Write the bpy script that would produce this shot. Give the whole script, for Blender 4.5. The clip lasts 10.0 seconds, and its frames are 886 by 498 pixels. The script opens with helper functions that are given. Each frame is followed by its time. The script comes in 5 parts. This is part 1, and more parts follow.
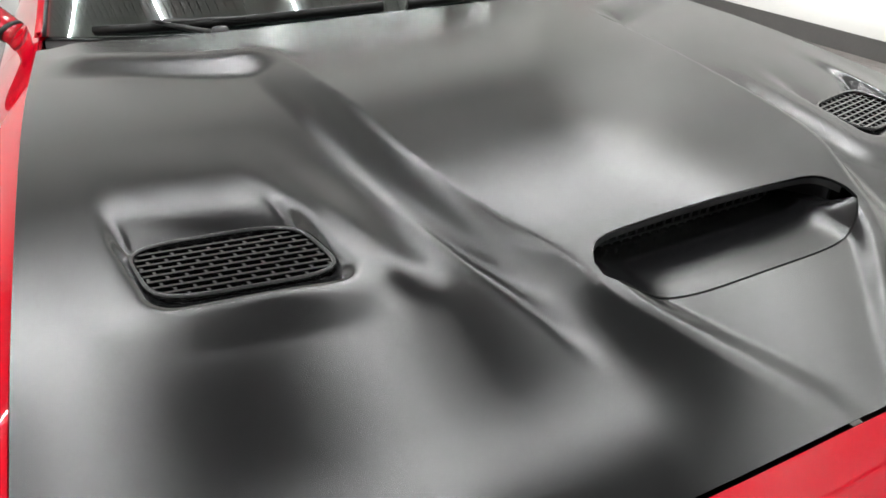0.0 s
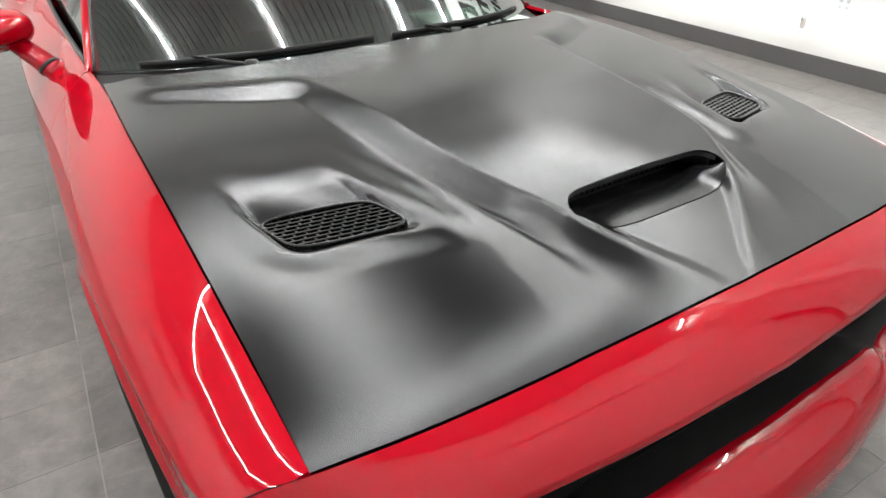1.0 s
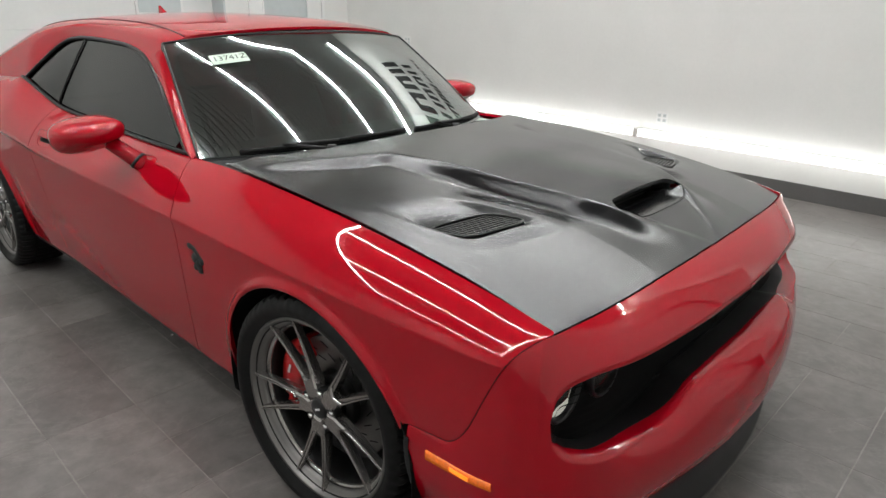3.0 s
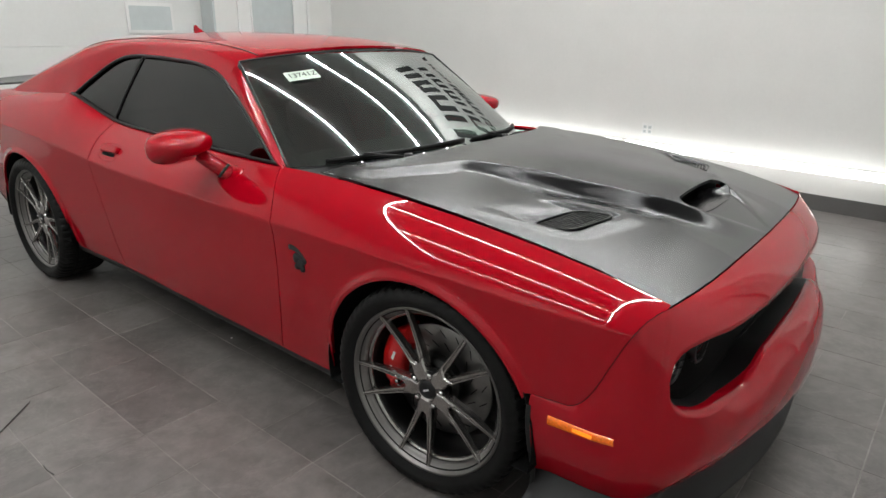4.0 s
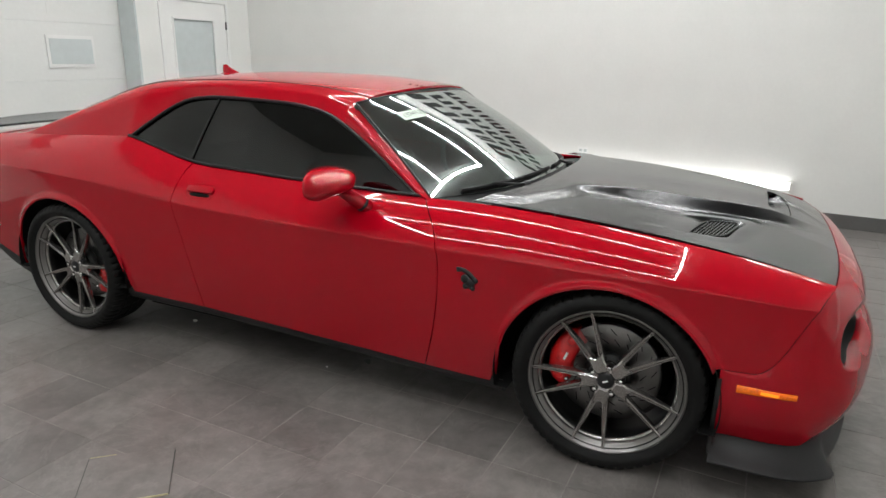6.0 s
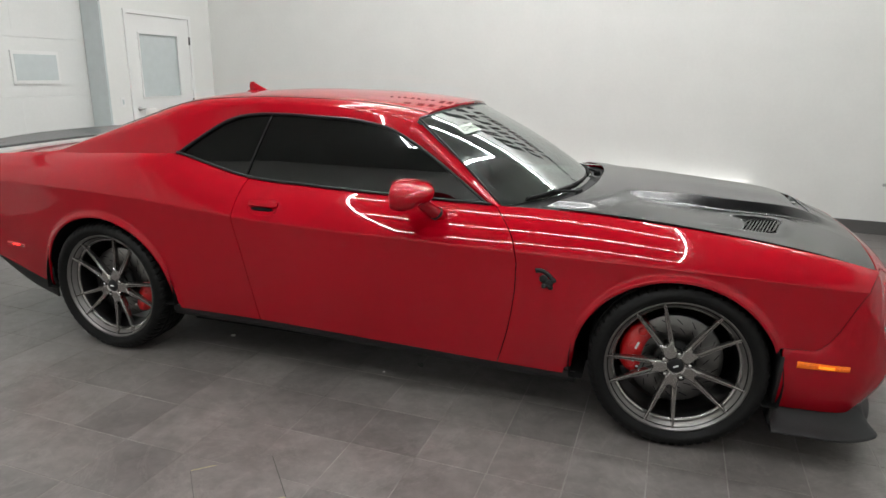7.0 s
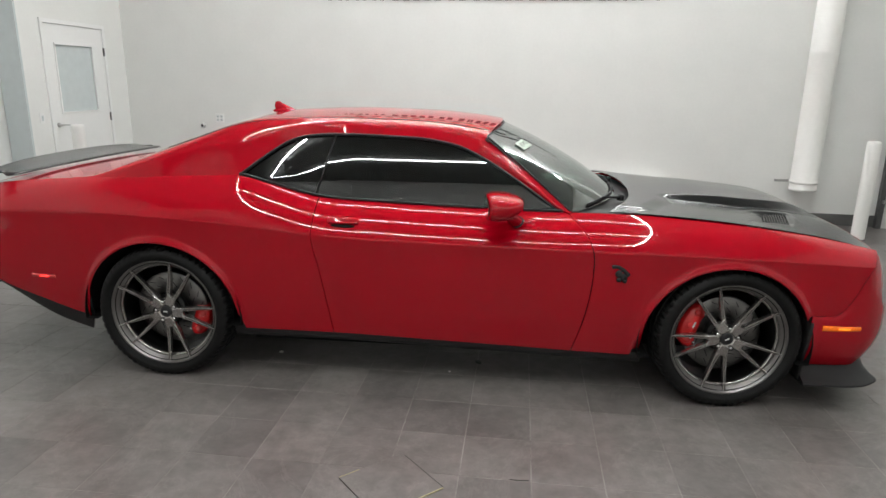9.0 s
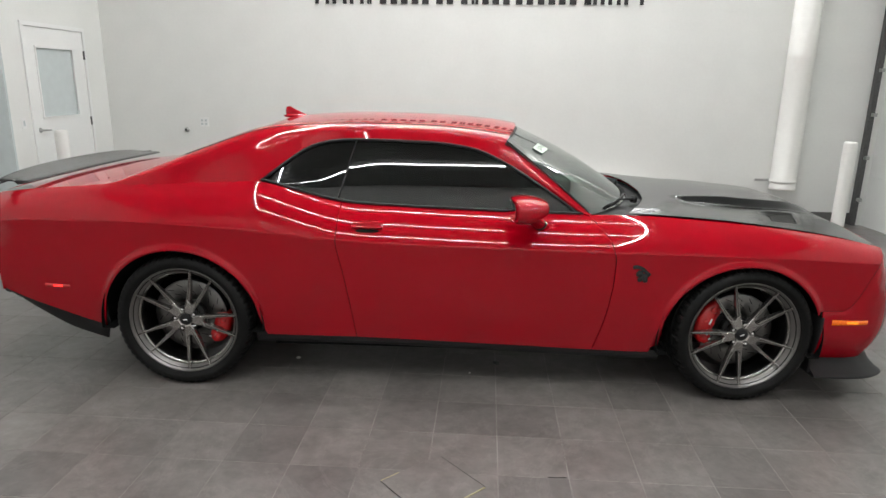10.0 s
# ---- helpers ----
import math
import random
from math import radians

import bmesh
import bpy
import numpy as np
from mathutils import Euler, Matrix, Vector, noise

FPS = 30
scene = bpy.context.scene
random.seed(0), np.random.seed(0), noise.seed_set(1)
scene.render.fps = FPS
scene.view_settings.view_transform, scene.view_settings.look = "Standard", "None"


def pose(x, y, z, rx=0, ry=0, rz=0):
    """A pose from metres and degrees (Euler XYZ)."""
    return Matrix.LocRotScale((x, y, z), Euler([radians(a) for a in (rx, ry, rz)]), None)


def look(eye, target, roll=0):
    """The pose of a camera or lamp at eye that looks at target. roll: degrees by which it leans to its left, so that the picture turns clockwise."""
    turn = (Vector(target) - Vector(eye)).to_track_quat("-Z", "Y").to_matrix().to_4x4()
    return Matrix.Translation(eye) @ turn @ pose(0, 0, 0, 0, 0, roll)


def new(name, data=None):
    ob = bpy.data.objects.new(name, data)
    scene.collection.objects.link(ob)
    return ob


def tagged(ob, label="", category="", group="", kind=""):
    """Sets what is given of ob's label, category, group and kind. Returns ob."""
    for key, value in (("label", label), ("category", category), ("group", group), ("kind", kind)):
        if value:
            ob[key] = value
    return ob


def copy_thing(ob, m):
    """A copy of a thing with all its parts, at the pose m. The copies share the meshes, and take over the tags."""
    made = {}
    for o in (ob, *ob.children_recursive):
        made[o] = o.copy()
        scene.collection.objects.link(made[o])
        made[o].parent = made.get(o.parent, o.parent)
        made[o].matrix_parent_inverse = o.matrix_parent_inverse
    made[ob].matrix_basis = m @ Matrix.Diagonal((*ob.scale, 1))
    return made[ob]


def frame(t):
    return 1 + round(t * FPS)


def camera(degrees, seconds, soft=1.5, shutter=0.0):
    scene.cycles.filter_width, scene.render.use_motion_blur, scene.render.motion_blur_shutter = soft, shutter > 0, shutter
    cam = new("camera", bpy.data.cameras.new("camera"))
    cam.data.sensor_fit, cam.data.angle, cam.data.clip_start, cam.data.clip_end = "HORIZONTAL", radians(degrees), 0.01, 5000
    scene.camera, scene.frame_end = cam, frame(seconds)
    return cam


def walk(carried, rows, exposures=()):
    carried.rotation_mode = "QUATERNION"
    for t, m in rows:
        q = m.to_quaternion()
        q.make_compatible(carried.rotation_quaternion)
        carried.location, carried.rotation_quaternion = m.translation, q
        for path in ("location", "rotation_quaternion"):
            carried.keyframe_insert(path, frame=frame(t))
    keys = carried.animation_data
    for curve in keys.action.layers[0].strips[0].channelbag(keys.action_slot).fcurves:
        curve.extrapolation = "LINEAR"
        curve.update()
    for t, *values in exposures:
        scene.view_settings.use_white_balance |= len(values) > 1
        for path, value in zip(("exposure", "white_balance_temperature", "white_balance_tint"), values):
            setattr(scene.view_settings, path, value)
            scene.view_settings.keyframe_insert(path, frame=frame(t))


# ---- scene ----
cam = camera(69.2, 10.0)
PATH = [
    (0, (2.442, -0.601, 1.323), (0.915, 0.127, 0.256), -0.6),
    (0.5, (2.569, -0.735, 1.404), (1.076, 0.037, 0.321), -0.9),
    (1, (2.704, -0.926, 1.47), (1.273, -0.007, 0.417), -0.5),
    (1.5, (2.796, -1.156, 1.449), (1.394, -0.012, 0.596), 0.5),
    (2, (2.823, -1.339, 1.404), (1.475, -0.09, 0.614), 0.5),
    (3.5, (2.76, -2.103, 1.483), (1.549, -0.658, 0.815), 1.0),
    (4, (2.624, -2.306, 1.476), (1.462, -0.816, 0.818), 1.0),
    (4.5, (2.438, -2.508, 1.479), (1.358, -0.949, 0.843), 1.1),
    (5, (2.264, -2.757, 1.496), (1.273, -1.136, 0.873), 1.2),
    (5.5, (2.076, -2.971, 1.514), (1.185, -1.287, 0.906), 1.1),
    (6, (1.812, -3.15, 1.526), (1.018, -1.407, 0.951), 1.1),
    (7.5, (1.016, -3.705, 1.551), (0.553, -1.831, 1.025), 1.0),
    (8, (0.742, -3.801, 1.58), (0.405, -1.9, 1.058), 1.0),
    (8.5, (0.506, -3.961, 1.591), (0.263, -2.044, 1.076), 1.0),
    (9, (0.3, -4.038, 1.601), (0.133, -2.111, 1.091), 1.0),
    (9.5, (0.112, -4.043, 1.6), (0.003, -2.112, 1.092), 1.0),
    (10, (0.011, -4.094, 1.617), (-0.054, -2.16, 1.113), 0.9),
]
walk(cam, [(t, look(eye, aim, roll)) for t, eye, aim, roll in PATH], exposures=[(0.0, 0.58), (1.0, 0.58), (1.5, 0.22), (2.0, 0.1), (3.5, -0.15), (4.5, -0.11), (5.0, 0.02), (6.0, -0.03), (8.0, -0.06), (10.0, 0.02)])

# ---- light ----
world = bpy.data.worlds.new("world")
world.use_nodes = True
world.node_tree.nodes["Background"].inputs[0].default_value = (0.9, 0.95, 1.0, 1)
world.node_tree.nodes["Background"].inputs[1].default_value = 0.05
scene.world = world
STRIP_GLOW = 78.0
WALL_LAMP_POWER = 5.5


# ---- materials ----
def material(name, color, rough=0.5, metal=0.0, coat=0.0, spec=0.5, grain=0.0, scale=40.0, bump=0.0, rough_var=0.0, emit=0.0, stretch=(1, 1, 1), coat_rough=0.03, big=0.0):
    """A principled material with colour variation at two scales, varied roughness and fine relief."""
    m = bpy.data.materials.new(name)
    m.use_nodes = True
    n, l = m.node_tree.nodes, m.node_tree.links
    p = n["Principled BSDF"]
    p.inputs["Base Color"].default_value = (*color, 1)
    p.inputs["Roughness"].default_value = rough
    p.inputs["Metallic"].default_value = metal
    p.inputs["Coat Weight"].default_value = coat
    p.inputs["Coat Roughness"].default_value = coat_rough
    p.inputs["Specular IOR Level"].default_value = spec
    if emit:
        p.inputs["Emission Color"].default_value = (*color, 1)
        p.inputs["Emission Strength"].default_value = emit
    if grain or bump or rough_var or big:
        tc = n.new("ShaderNodeTexCoord")
        mp = n.new("ShaderNodeMapping")
        mp.inputs["Scale"].default_value = stretch
        l.new(tc.outputs["Object"], mp.inputs[0])
        fine = n.new("ShaderNodeTexNoise")
        fine.inputs["Scale"].default_value = scale
        fine.inputs["Detail"].default_value = 6
        l.new(mp.outputs[0], fine.inputs["Vector"])
        wide = n.new("ShaderNodeTexNoise")
        wide.inputs["Scale"].default_value = scale / 12
        wide.inputs["Detail"].default_value = 4
        l.new(mp.outputs[0], wide.inputs["Vector"])

        def ramp(source, low, high):
            r = n.new("ShaderNodeMapRange")
            r.inputs[1].default_value, r.inputs[2].default_value = 0.3, 0.7
            r.inputs[3].default_value, r.inputs[4].default_value = low, high
            l.new(source, r.inputs[0])
            return r.outputs[0]

        if grain or big:
            a = ramp(fine.outputs[0], 1 - grain, 1 + grain)
            b = ramp(wide.outputs[0], 1 - big, 1 + big)
            mul = n.new("ShaderNodeMath")
            mul.operation = "MULTIPLY"
            l.new(a, mul.inputs[0])
            l.new(b, mul.inputs[1])
            hue = n.new("ShaderNodeVectorMath")
            hue.operation = "SCALE"
            hue.inputs[0].default_value = color
            l.new(mul.outputs[0], hue.inputs["Scale"])
            l.new(hue.outputs[0], p.inputs["Base Color"])
        if rough_var:
            l.new(ramp(wide.outputs[0], max(0.01, rough - rough_var), rough + rough_var), p.inputs["Roughness"])
        if bump:
            b = n.new("ShaderNodeBump")
            b.inputs["Strength"].default_value = bump
            b.inputs["Distance"].default_value = 0.004
            l.new(fine.outputs[0], b.inputs["Height"])
            l.new(b.outputs[0], p.inputs["Normal"])
    return m


def tinted_glass(name, tint, ior=1.5):
    m = bpy.data.materials.new(name)
    m.use_nodes = True
    n, l = m.node_tree.nodes, m.node_tree.links
    n.remove(n["Principled BSDF"])
    mix, clear, gloss, facing, power, fade = (n.new("ShaderNode" + k) for k in ("MixShader", "BsdfTransparent", "BsdfGlossy", "LayerWeight", "Math", "Math"))
    clear.inputs[0].default_value = (*tint, 1)
    gloss.inputs[0].default_value = (0.80 + 0.2 * tint[0], 0.80 + 0.2 * tint[1], 0.80 + 0.2 * tint[2], 1)
    gloss.inputs["Roughness"].default_value = 0.006
    facing.inputs[0].default_value = 0.5
    f0 = ((ior - 1) / (ior + 1)) ** 2
    power.operation, power.inputs[1].default_value = "POWER", 5.0
    fade.operation, fade.inputs[1].default_value, fade.inputs[2].default_value = "MULTIPLY_ADD", 1 - f0, f0
    l.new(facing.outputs["Facing"], power.inputs[0])
    l.new(power.outputs[0], fade.inputs[0])
    l.new(fade.outputs[0], mix.inputs[0])
    l.new(clear.outputs[0], mix.inputs[1])
    l.new(gloss.outputs[0], mix.inputs[2])
    l.new(mix.outputs[0], n["Material Output"].inputs[0])
    return m


def satin(name, color, rough, f0):
    """Dark paint under a matte lacquer: a dull base and a soft sheen that grows towards grazing views."""
    m = bpy.data.materials.new(name)
    m.use_nodes = True
    n, l = m.node_tree.nodes, m.node_tree.links
    n.remove(n["Principled BSDF"])
    mix, base, gloss, facing, power, fade, place, cloud, vary = (n.new("ShaderNode" + k) for k in ("MixShader", "BsdfDiffuse", "BsdfGlossy", "LayerWeight", "Math", "Math", "TexCoord", "TexNoise", "MapRange"))
    base.inputs[0].default_value = (*color, 1)
    gloss.distribution = "BECKMANN"
    cloud.inputs["Scale"].default_value, cloud.inputs["Detail"].default_value = 3.0, 5
    l.new(place.outputs["Object"], cloud.inputs["Vector"])
    vary.inputs[1].default_value, vary.inputs[2].default_value = 0.3, 0.7
    vary.inputs[3].default_value, vary.inputs[4].default_value = rough - 0.01, rough + 0.01
    l.new(cloud.outputs[0], vary.inputs[0])
    l.new(vary.outputs[0], gloss.inputs["Roughness"])
    facing.inputs[0].default_value = 0.5
    power.operation, power.inputs[1].default_value = "POWER", 3.0
    fade.operation, fade.inputs[1].default_value, fade.inputs[2].default_value = "MULTIPLY_ADD", 0.88, f0
    l.new(facing.outputs["Facing"], power.inputs[0])
    l.new(power.outputs[0], fade.inputs[0])
    l.new(fade.outputs[0], mix.inputs[0])
    l.new(base.outputs[0], mix.inputs[1])
    l.new(gloss.outputs[0], mix.inputs[2])
    l.new(mix.outputs[0], n["Material Output"].inputs[0])
    return m


def glow(name, color, power):
    m = bpy.data.materials.new(name)
    m.use_nodes = True
    n, l = m.node_tree.nodes, m.node_tree.links
    n.remove(n["Principled BSDF"])
    e = n.new("ShaderNodeEmission")
    e.inputs[0].default_value = (*color, 1)
    e.inputs[1].default_value = power
    l.new(e.outputs[0], n["Material Output"].inputs[0])
    return m


RED = material("red_pearl_paint", (0.375, 0.001, 0.0095), 0.48, 0.07, coat=0.95, spec=0.0, grain=0.05, scale=900, rough_var=0.03, coat_rough=0.0)
SATIN = satin("satin_black_paint", (0.0075, 0.0075, 0.008), 0.255, 0.042)
PLASTIC = material("black_plastic", (0.013, 0.013, 0.0135), 0.48, spec=0.4, grain=0.15, scale=250, bump=0.08)
TRIM = material("gloss_black_trim", (0.008, 0.008, 0.009), 0.34, spec=0.4, grain=0.1, scale=200)
LAMP_BOWL = material("pale_lamp_bowl", (0.78, 0.77, 0.70), 0.3, 0.5, grain=0.1, scale=120)
LINER = material("dark_liner", (0.004, 0.004, 0.004), 0.85, spec=0.15, grain=0.2, scale=60)
RUBBER = material("tyre_rubber", (0.0055, 0.0055, 0.0055), 0.55, spec=0.22, grain=0.2, scale=120, bump=0.12, rough_var=0.06)
LIP_METAL = material("satin_rim_lip", (0.20, 0.193, 0.187), 0.36, 0.95, grain=0.05, scale=200, rough_var=0.04)
GUNMETAL = material("gunmetal_alloy", (0.36, 0.345, 0.335), 0.23, 0.95, grain=0.03, scale=200, rough_var=0.02)
DARKMETAL = material("dark_alloy", (0.03, 0.03, 0.03), 0.4, 0.8, grain=0.1, scale=120)
STEEL = material("disc_steel", (0.2, 0.195, 0.19), 0.34, 1.0, grain=0.08, scale=300)
CALIPER = material("red_caliper_enamel", (0.60, 0.008, 0.010), 0.28, coat=0.8, grain=0.05, scale=60)
CHROME = material("bright_chrome", (0.7, 0.7, 0.7), 0.1, 1.0)
AMBER = material("amber_lens", (0.72, 0.135, 0.004), 0.25, coat=0.6, grain=0.25, scale=180, emit=0.30)
AMBER_LIT = material("lit_amber_bulb", (1.0, 0.25, 0.01), 0.3, grain=0.35, scale=300, emit=1.0)
RED_LENS = material("red_lens", (0.5, 0.01, 0.015), 0.2, coat=1.0, grain=0.2, scale=180)
RED_LIT = material("lit_red_bulb", (1.0, 0.012, 0.012), 0.3, emit=5.0)
LIT_HALO = glow("lit_halo_ring", (1.0, 0.96, 0.84), 0.55)
WHITE_PRINT = material("white_print", (0.75, 0.75, 0.75), 0.5)
SEAT = material("black_leather", (0.02, 0.02, 0.02), 0.55, grain=0.2, scale=90, bump=0.1)
NOTE = material("pale_green_paper", (0.62, 0.72, 0.62), 0.7, grain=0.04, scale=60)
INK = material("black_ink", (0.02, 0.02, 0.02), 0.7)
HAZE_GLASS = tinted_glass("windscreen_glass", (0.36, 0.43, 0.40), 3.1)
SIDE_GLASS = tinted_glass("privacy_glass", (0.10, 0.11, 0.11), 1.75)
LENS_GLASS = tinted_glass("lamp_lens", (0.85, 0.87, 0.86), 1.45)
RED.node_tree.nodes["Principled BSDF"].inputs["Coat IOR"].default_value = 1.5
WALL = material("white_wall_paint", (0.74, 0.745, 0.72), 0.5, grain=0.012, scale=30, bump=0.03, big=0.02, rough_var=0.05)
CEILING = material("grey_ribbed_ceiling", (0.40, 0.415, 0.41), 0.5, grain=0.02, scale=20, big=0.03)
DOOR_WHITE = material("white_door_paint", (0.78, 0.785, 0.77), 0.35, grain=0.01, scale=30, big=0.015)
GARAGE_WHITE = material("white_garage_door", (0.72, 0.73, 0.71), 0.4, grain=0.015, scale=25, big=0.02)
FROST = material("frosted_glass", (0.55, 0.6, 0.6), 0.22, grain=0.03, scale=12, spec=0.5)
GROUT = material("floor_grout", (0.27, 0.26, 0.245), 0.8)
BASE_GREY = material("dark_grey_skirting", (0.10, 0.098, 0.095), 0.45, grain=0.05, scale=60, big=0.05)
BRUSHED = material("brushed_metal", (0.45, 0.45, 0.44), 0.35, 1.0, grain=0.05, scale=80)
DARK_STEEL = material("dark_steel_track", (0.12, 0.12, 0.12), 0.45, 0.7, grain=0.15, scale=40)
VINYL = material("white_vinyl_sleeve", (0.78, 0.77, 0.74), 0.38, grain=0.015, scale=20, big=0.02)
SIGN_BLACK = material("black_sign_letters", (0.012, 0.012, 0.012), 0.4)
STRIP = glow("ceiling_strip_light", (0.98, 0.99, 0.988), 48.0)
WALL_TUBE = glow("wall_tube_light", (1.0, 0.99, 0.97), WALL_LAMP_POWER)


def cloudy(m, name, low, high, scales, spread=(0.36, 0.64)):
    """Feeds a base colour from two sizes of cloudy noise laid out in the world."""
    n, l = m.node_tree.nodes, m.node_tree.links
    geo = n.new("ShaderNodeNewGeometry")
    sums = []
    for scale in scales:
        t = n.new("ShaderNodeTexNoise")
        t.inputs["Scale"].default_value = scale
        t.inputs["Detail"].default_value = 7
        t.inputs["Roughness"].default_value = 0.66
        l.new(geo.outputs["Position"], t.inputs["Vector"])
        sums.append(t.outputs[0])
    mean = n.new("ShaderNodeMix")
    l.new(sums[0], mean.inputs["A"])
    l.new(sums[1], mean.inputs["B"])
    r = n.new("ShaderNodeMapRange")
    r.inputs[1].default_value, r.inputs[2].default_value = spread
    l.new(mean.outputs["Result"], r.inputs[0])
    hue = n.new("ShaderNodeMix")
    hue.data_type = "RGBA"
    hue.inputs["A"].default_value, hue.inputs["B"].default_value = (*low, 1), (*high, 1)
    l.new(r.outputs[0], hue.inputs["Factor"])
    return hue.outputs["Result"], r.outputs[0]


def tile_material():
    """Grey stone-look tiles: each tile its own tone, with cloudy veins, dust and scuffs."""
    m = material("grey_stone_tile", (0.15, 0.14, 0.13), 0.28)
    n, l = m.node_tree.nodes, m.node_tree.links
    p = n["Principled BSDF"]
    tone, dust = cloudy(m, "tile", (0.088, 0.078, 0.073), (0.222, 0.206, 0.195), (2.4, 11.0), (0.31, 0.69))
    info = n.new("ShaderNodeObjectInfo")
    r = n.new("ShaderNodeMapRange")
    r.inputs[3].default_value, r.inputs[4].default_value = 0.84, 1.10
    l.new(info.outputs["Random"], r.inputs[0])
    s = n.new("ShaderNodeVectorMath")
    s.operation = "SCALE"
    l.new(tone, s.inputs[0])
    l.new(r.outputs[0], s.inputs["Scale"])
    # pale scuffs and fine scratches dragged over many tiles
    geo = n.new("ShaderNodeNewGeometry")
    drag = n.new("ShaderNodeTexNoise")
    for key, value in (("Scale", 1.3), ("Detail", 9), ("Roughness", 0.7), ("Distortion", 2.2)):
        drag.inputs[key].default_value = value
    l.new(geo.outputs["Position"], drag.inputs["Vector"])
    near = n.new("ShaderNodeMath")
    near.operation, near.inputs[1].default_value, near.inputs[2].default_value = "COMPARE", 0.5, 0.012
    l.new(drag.outputs[0], near.inputs[0])
    weak = n.new("ShaderNodeMath")
    weak.operation, weak.inputs[1].default_value = "MULTIPLY", 0.11
    l.new(near.outputs[0], weak.inputs[0])
    worn = n.new("ShaderNodeMix")
    worn.data_type = "RGBA"
    worn.inputs["B"].default_value = (0.34, 0.32, 0.30, 1)
    l.new(weak.outputs[0], worn.inputs["Factor"])
    l.new(s.outputs[0], worn.inputs["A"])
    l.new(worn.outputs["Result"], p.inputs["Base Color"])
    g = n.new("ShaderNodeMapRange")
    g.inputs[3].default_value, g.inputs[4].default_value = 0.28, 0.36
    l.new(dust, g.inputs[0])
    l.new(g.outputs[0], p.inputs["Roughness"])
    return m


TILE = tile_material()
GROUT.node_tree.links.new(cloudy(GROUT, "grout", (0.14, 0.13, 0.12), (0.35, 0.33, 0.31), (1.3, 5.0))[0], GROUT.node_tree.nodes["Principled BSDF"].inputs["Base Color"])


# ---- building helpers ----
def mesh_of(name, verts, faces, smooth=True):
    me = bpy.data.meshes.new(name)
    me.from_pydata([tuple(map(float, v)) for v in verts], [], faces)
    me.validate()
    me.polygons.foreach_set("use_smooth", [smooth] * len(me.polygons))
    me.update()
    return me


def put(name, me, mat, parent=None, label="", place=None, thick=0.0, bevel=0.0, sharp=None):
    """Links a mesh as one object, under a parent if there is one."""
    if mat and not me.materials:
        me.materials.append(mat)
    ob = new(name, me)
    if parent is not None:
        ob.parent = parent
    if place is not None:
        ob.matrix_basis = place
    if thick:
        uses = {}
        for f in me.polygons:
            for k in f.edge_keys:
                uses[k] = uses.get(k, 0) + 1
        for e in me.edges:
            if uses.get(e.key, 0) == 1:
                e.use_edge_sharp = True
        s = ob.modifiers.new("thickness", "SOLIDIFY")
        s.thickness, s.offset = thick, -1
    if bevel:
        b = ob.modifiers.new("edge", "BEVEL")
        b.width, b.segments, b.limit_method = bevel, 2, "ANGLE"
    if label:
        ob["label"] = label
    return ob


def grid(name, pts, out=None, closed_u=False, closed_v=False, skip=None, smooth=True):
    """A sheet from an array of rows of points; faces turn towards out."""
    pts = np.asarray(pts, float)
    nu, nv = pts.shape[:2]
    faces = []
    for i in range(nu if closed_u else nu - 1):
        for j in range(nv if closed_v else nv - 1):
            if skip is not None and skip(i, j):
                continue
            a, b = i * nv + j, ((i + 1) % nu) * nv + j
            c, d = ((i + 1) % nu) * nv + (j + 1) % nv, i * nv + (j + 1) % nv
            faces.append((a, b, c, d))
    flat = pts.reshape(-1, 3)
    if out is not None:
        tot = np.zeros(3)
        for f in faces[:: max(1, len(faces) // 200)]:
            tot += np.cross(flat[f[2]] - flat[f[0]], flat[f[3]] - flat[f[1]])
        if np.dot(tot, out) < 0:
            faces = [f[::-1] for f in faces]
    return mesh_of(name, flat, faces, smooth)


def box_bm(bm, x0, x1, y0, y1, z0, z1, m=None):
    vs = [bm.verts.new((x, y, z)) for x in (x0, x1) for y in (y0, y1) for z in (z0, z1)]
    if m is not None:
        for v in vs:
            v.co = m @ v.co
    for f in ((0, 1, 3, 2), (4, 6, 7, 5), (0, 4, 5, 1), (2, 3, 7, 6), (0, 2, 6, 4), (1, 5, 7, 3)):
        bm.faces.new([vs[i] for i in f])


def finish(bm, name, smooth=False):
    bmesh.ops.recalc_face_normals(bm, faces=bm.faces)
    me = bpy.data.meshes.new(name)
    bm.to_mesh(me)
    bm.free()
    me.polygons.foreach_set("use_smooth", [smooth] * len(me.polygons))
    return me


def box(name, x0, x1, y0, y1, z0, z1, m=None):
    bm = bmesh.new()
    box_bm(bm, x0, x1, y0, y1, z0, z1, m)
    return finish(bm, name)


def revolve(name, profile, steps=64, axis="y", closed=True):
    """Turns a profile of (radius, along) round an axis."""
    pts = []
    for k in range(steps):
        a = 2 * math.pi * k / steps
        row = []
        for r, h in profile:
            c, s = r * math.cos(a), r * math.sin(a)
            row.append((c, h, s) if axis == "y" else (c, s, h) if axis == "z" else (h, c, s))
        pts.append(row)
    me = grid(name, pts, closed_u=True, closed_v=False)
    bm = bmesh.new()
    bm.from_mesh(me)
    bmesh.ops.remove_doubles(bm, verts=bm.verts, dist=1e-5)
    bmesh.ops.recalc_face_normals(bm, faces=bm.faces)
    bm.to_mesh(me)
    bm.free()
    me.polygons.foreach_set("use_smooth", [True] * len(me.polygons))
    return me


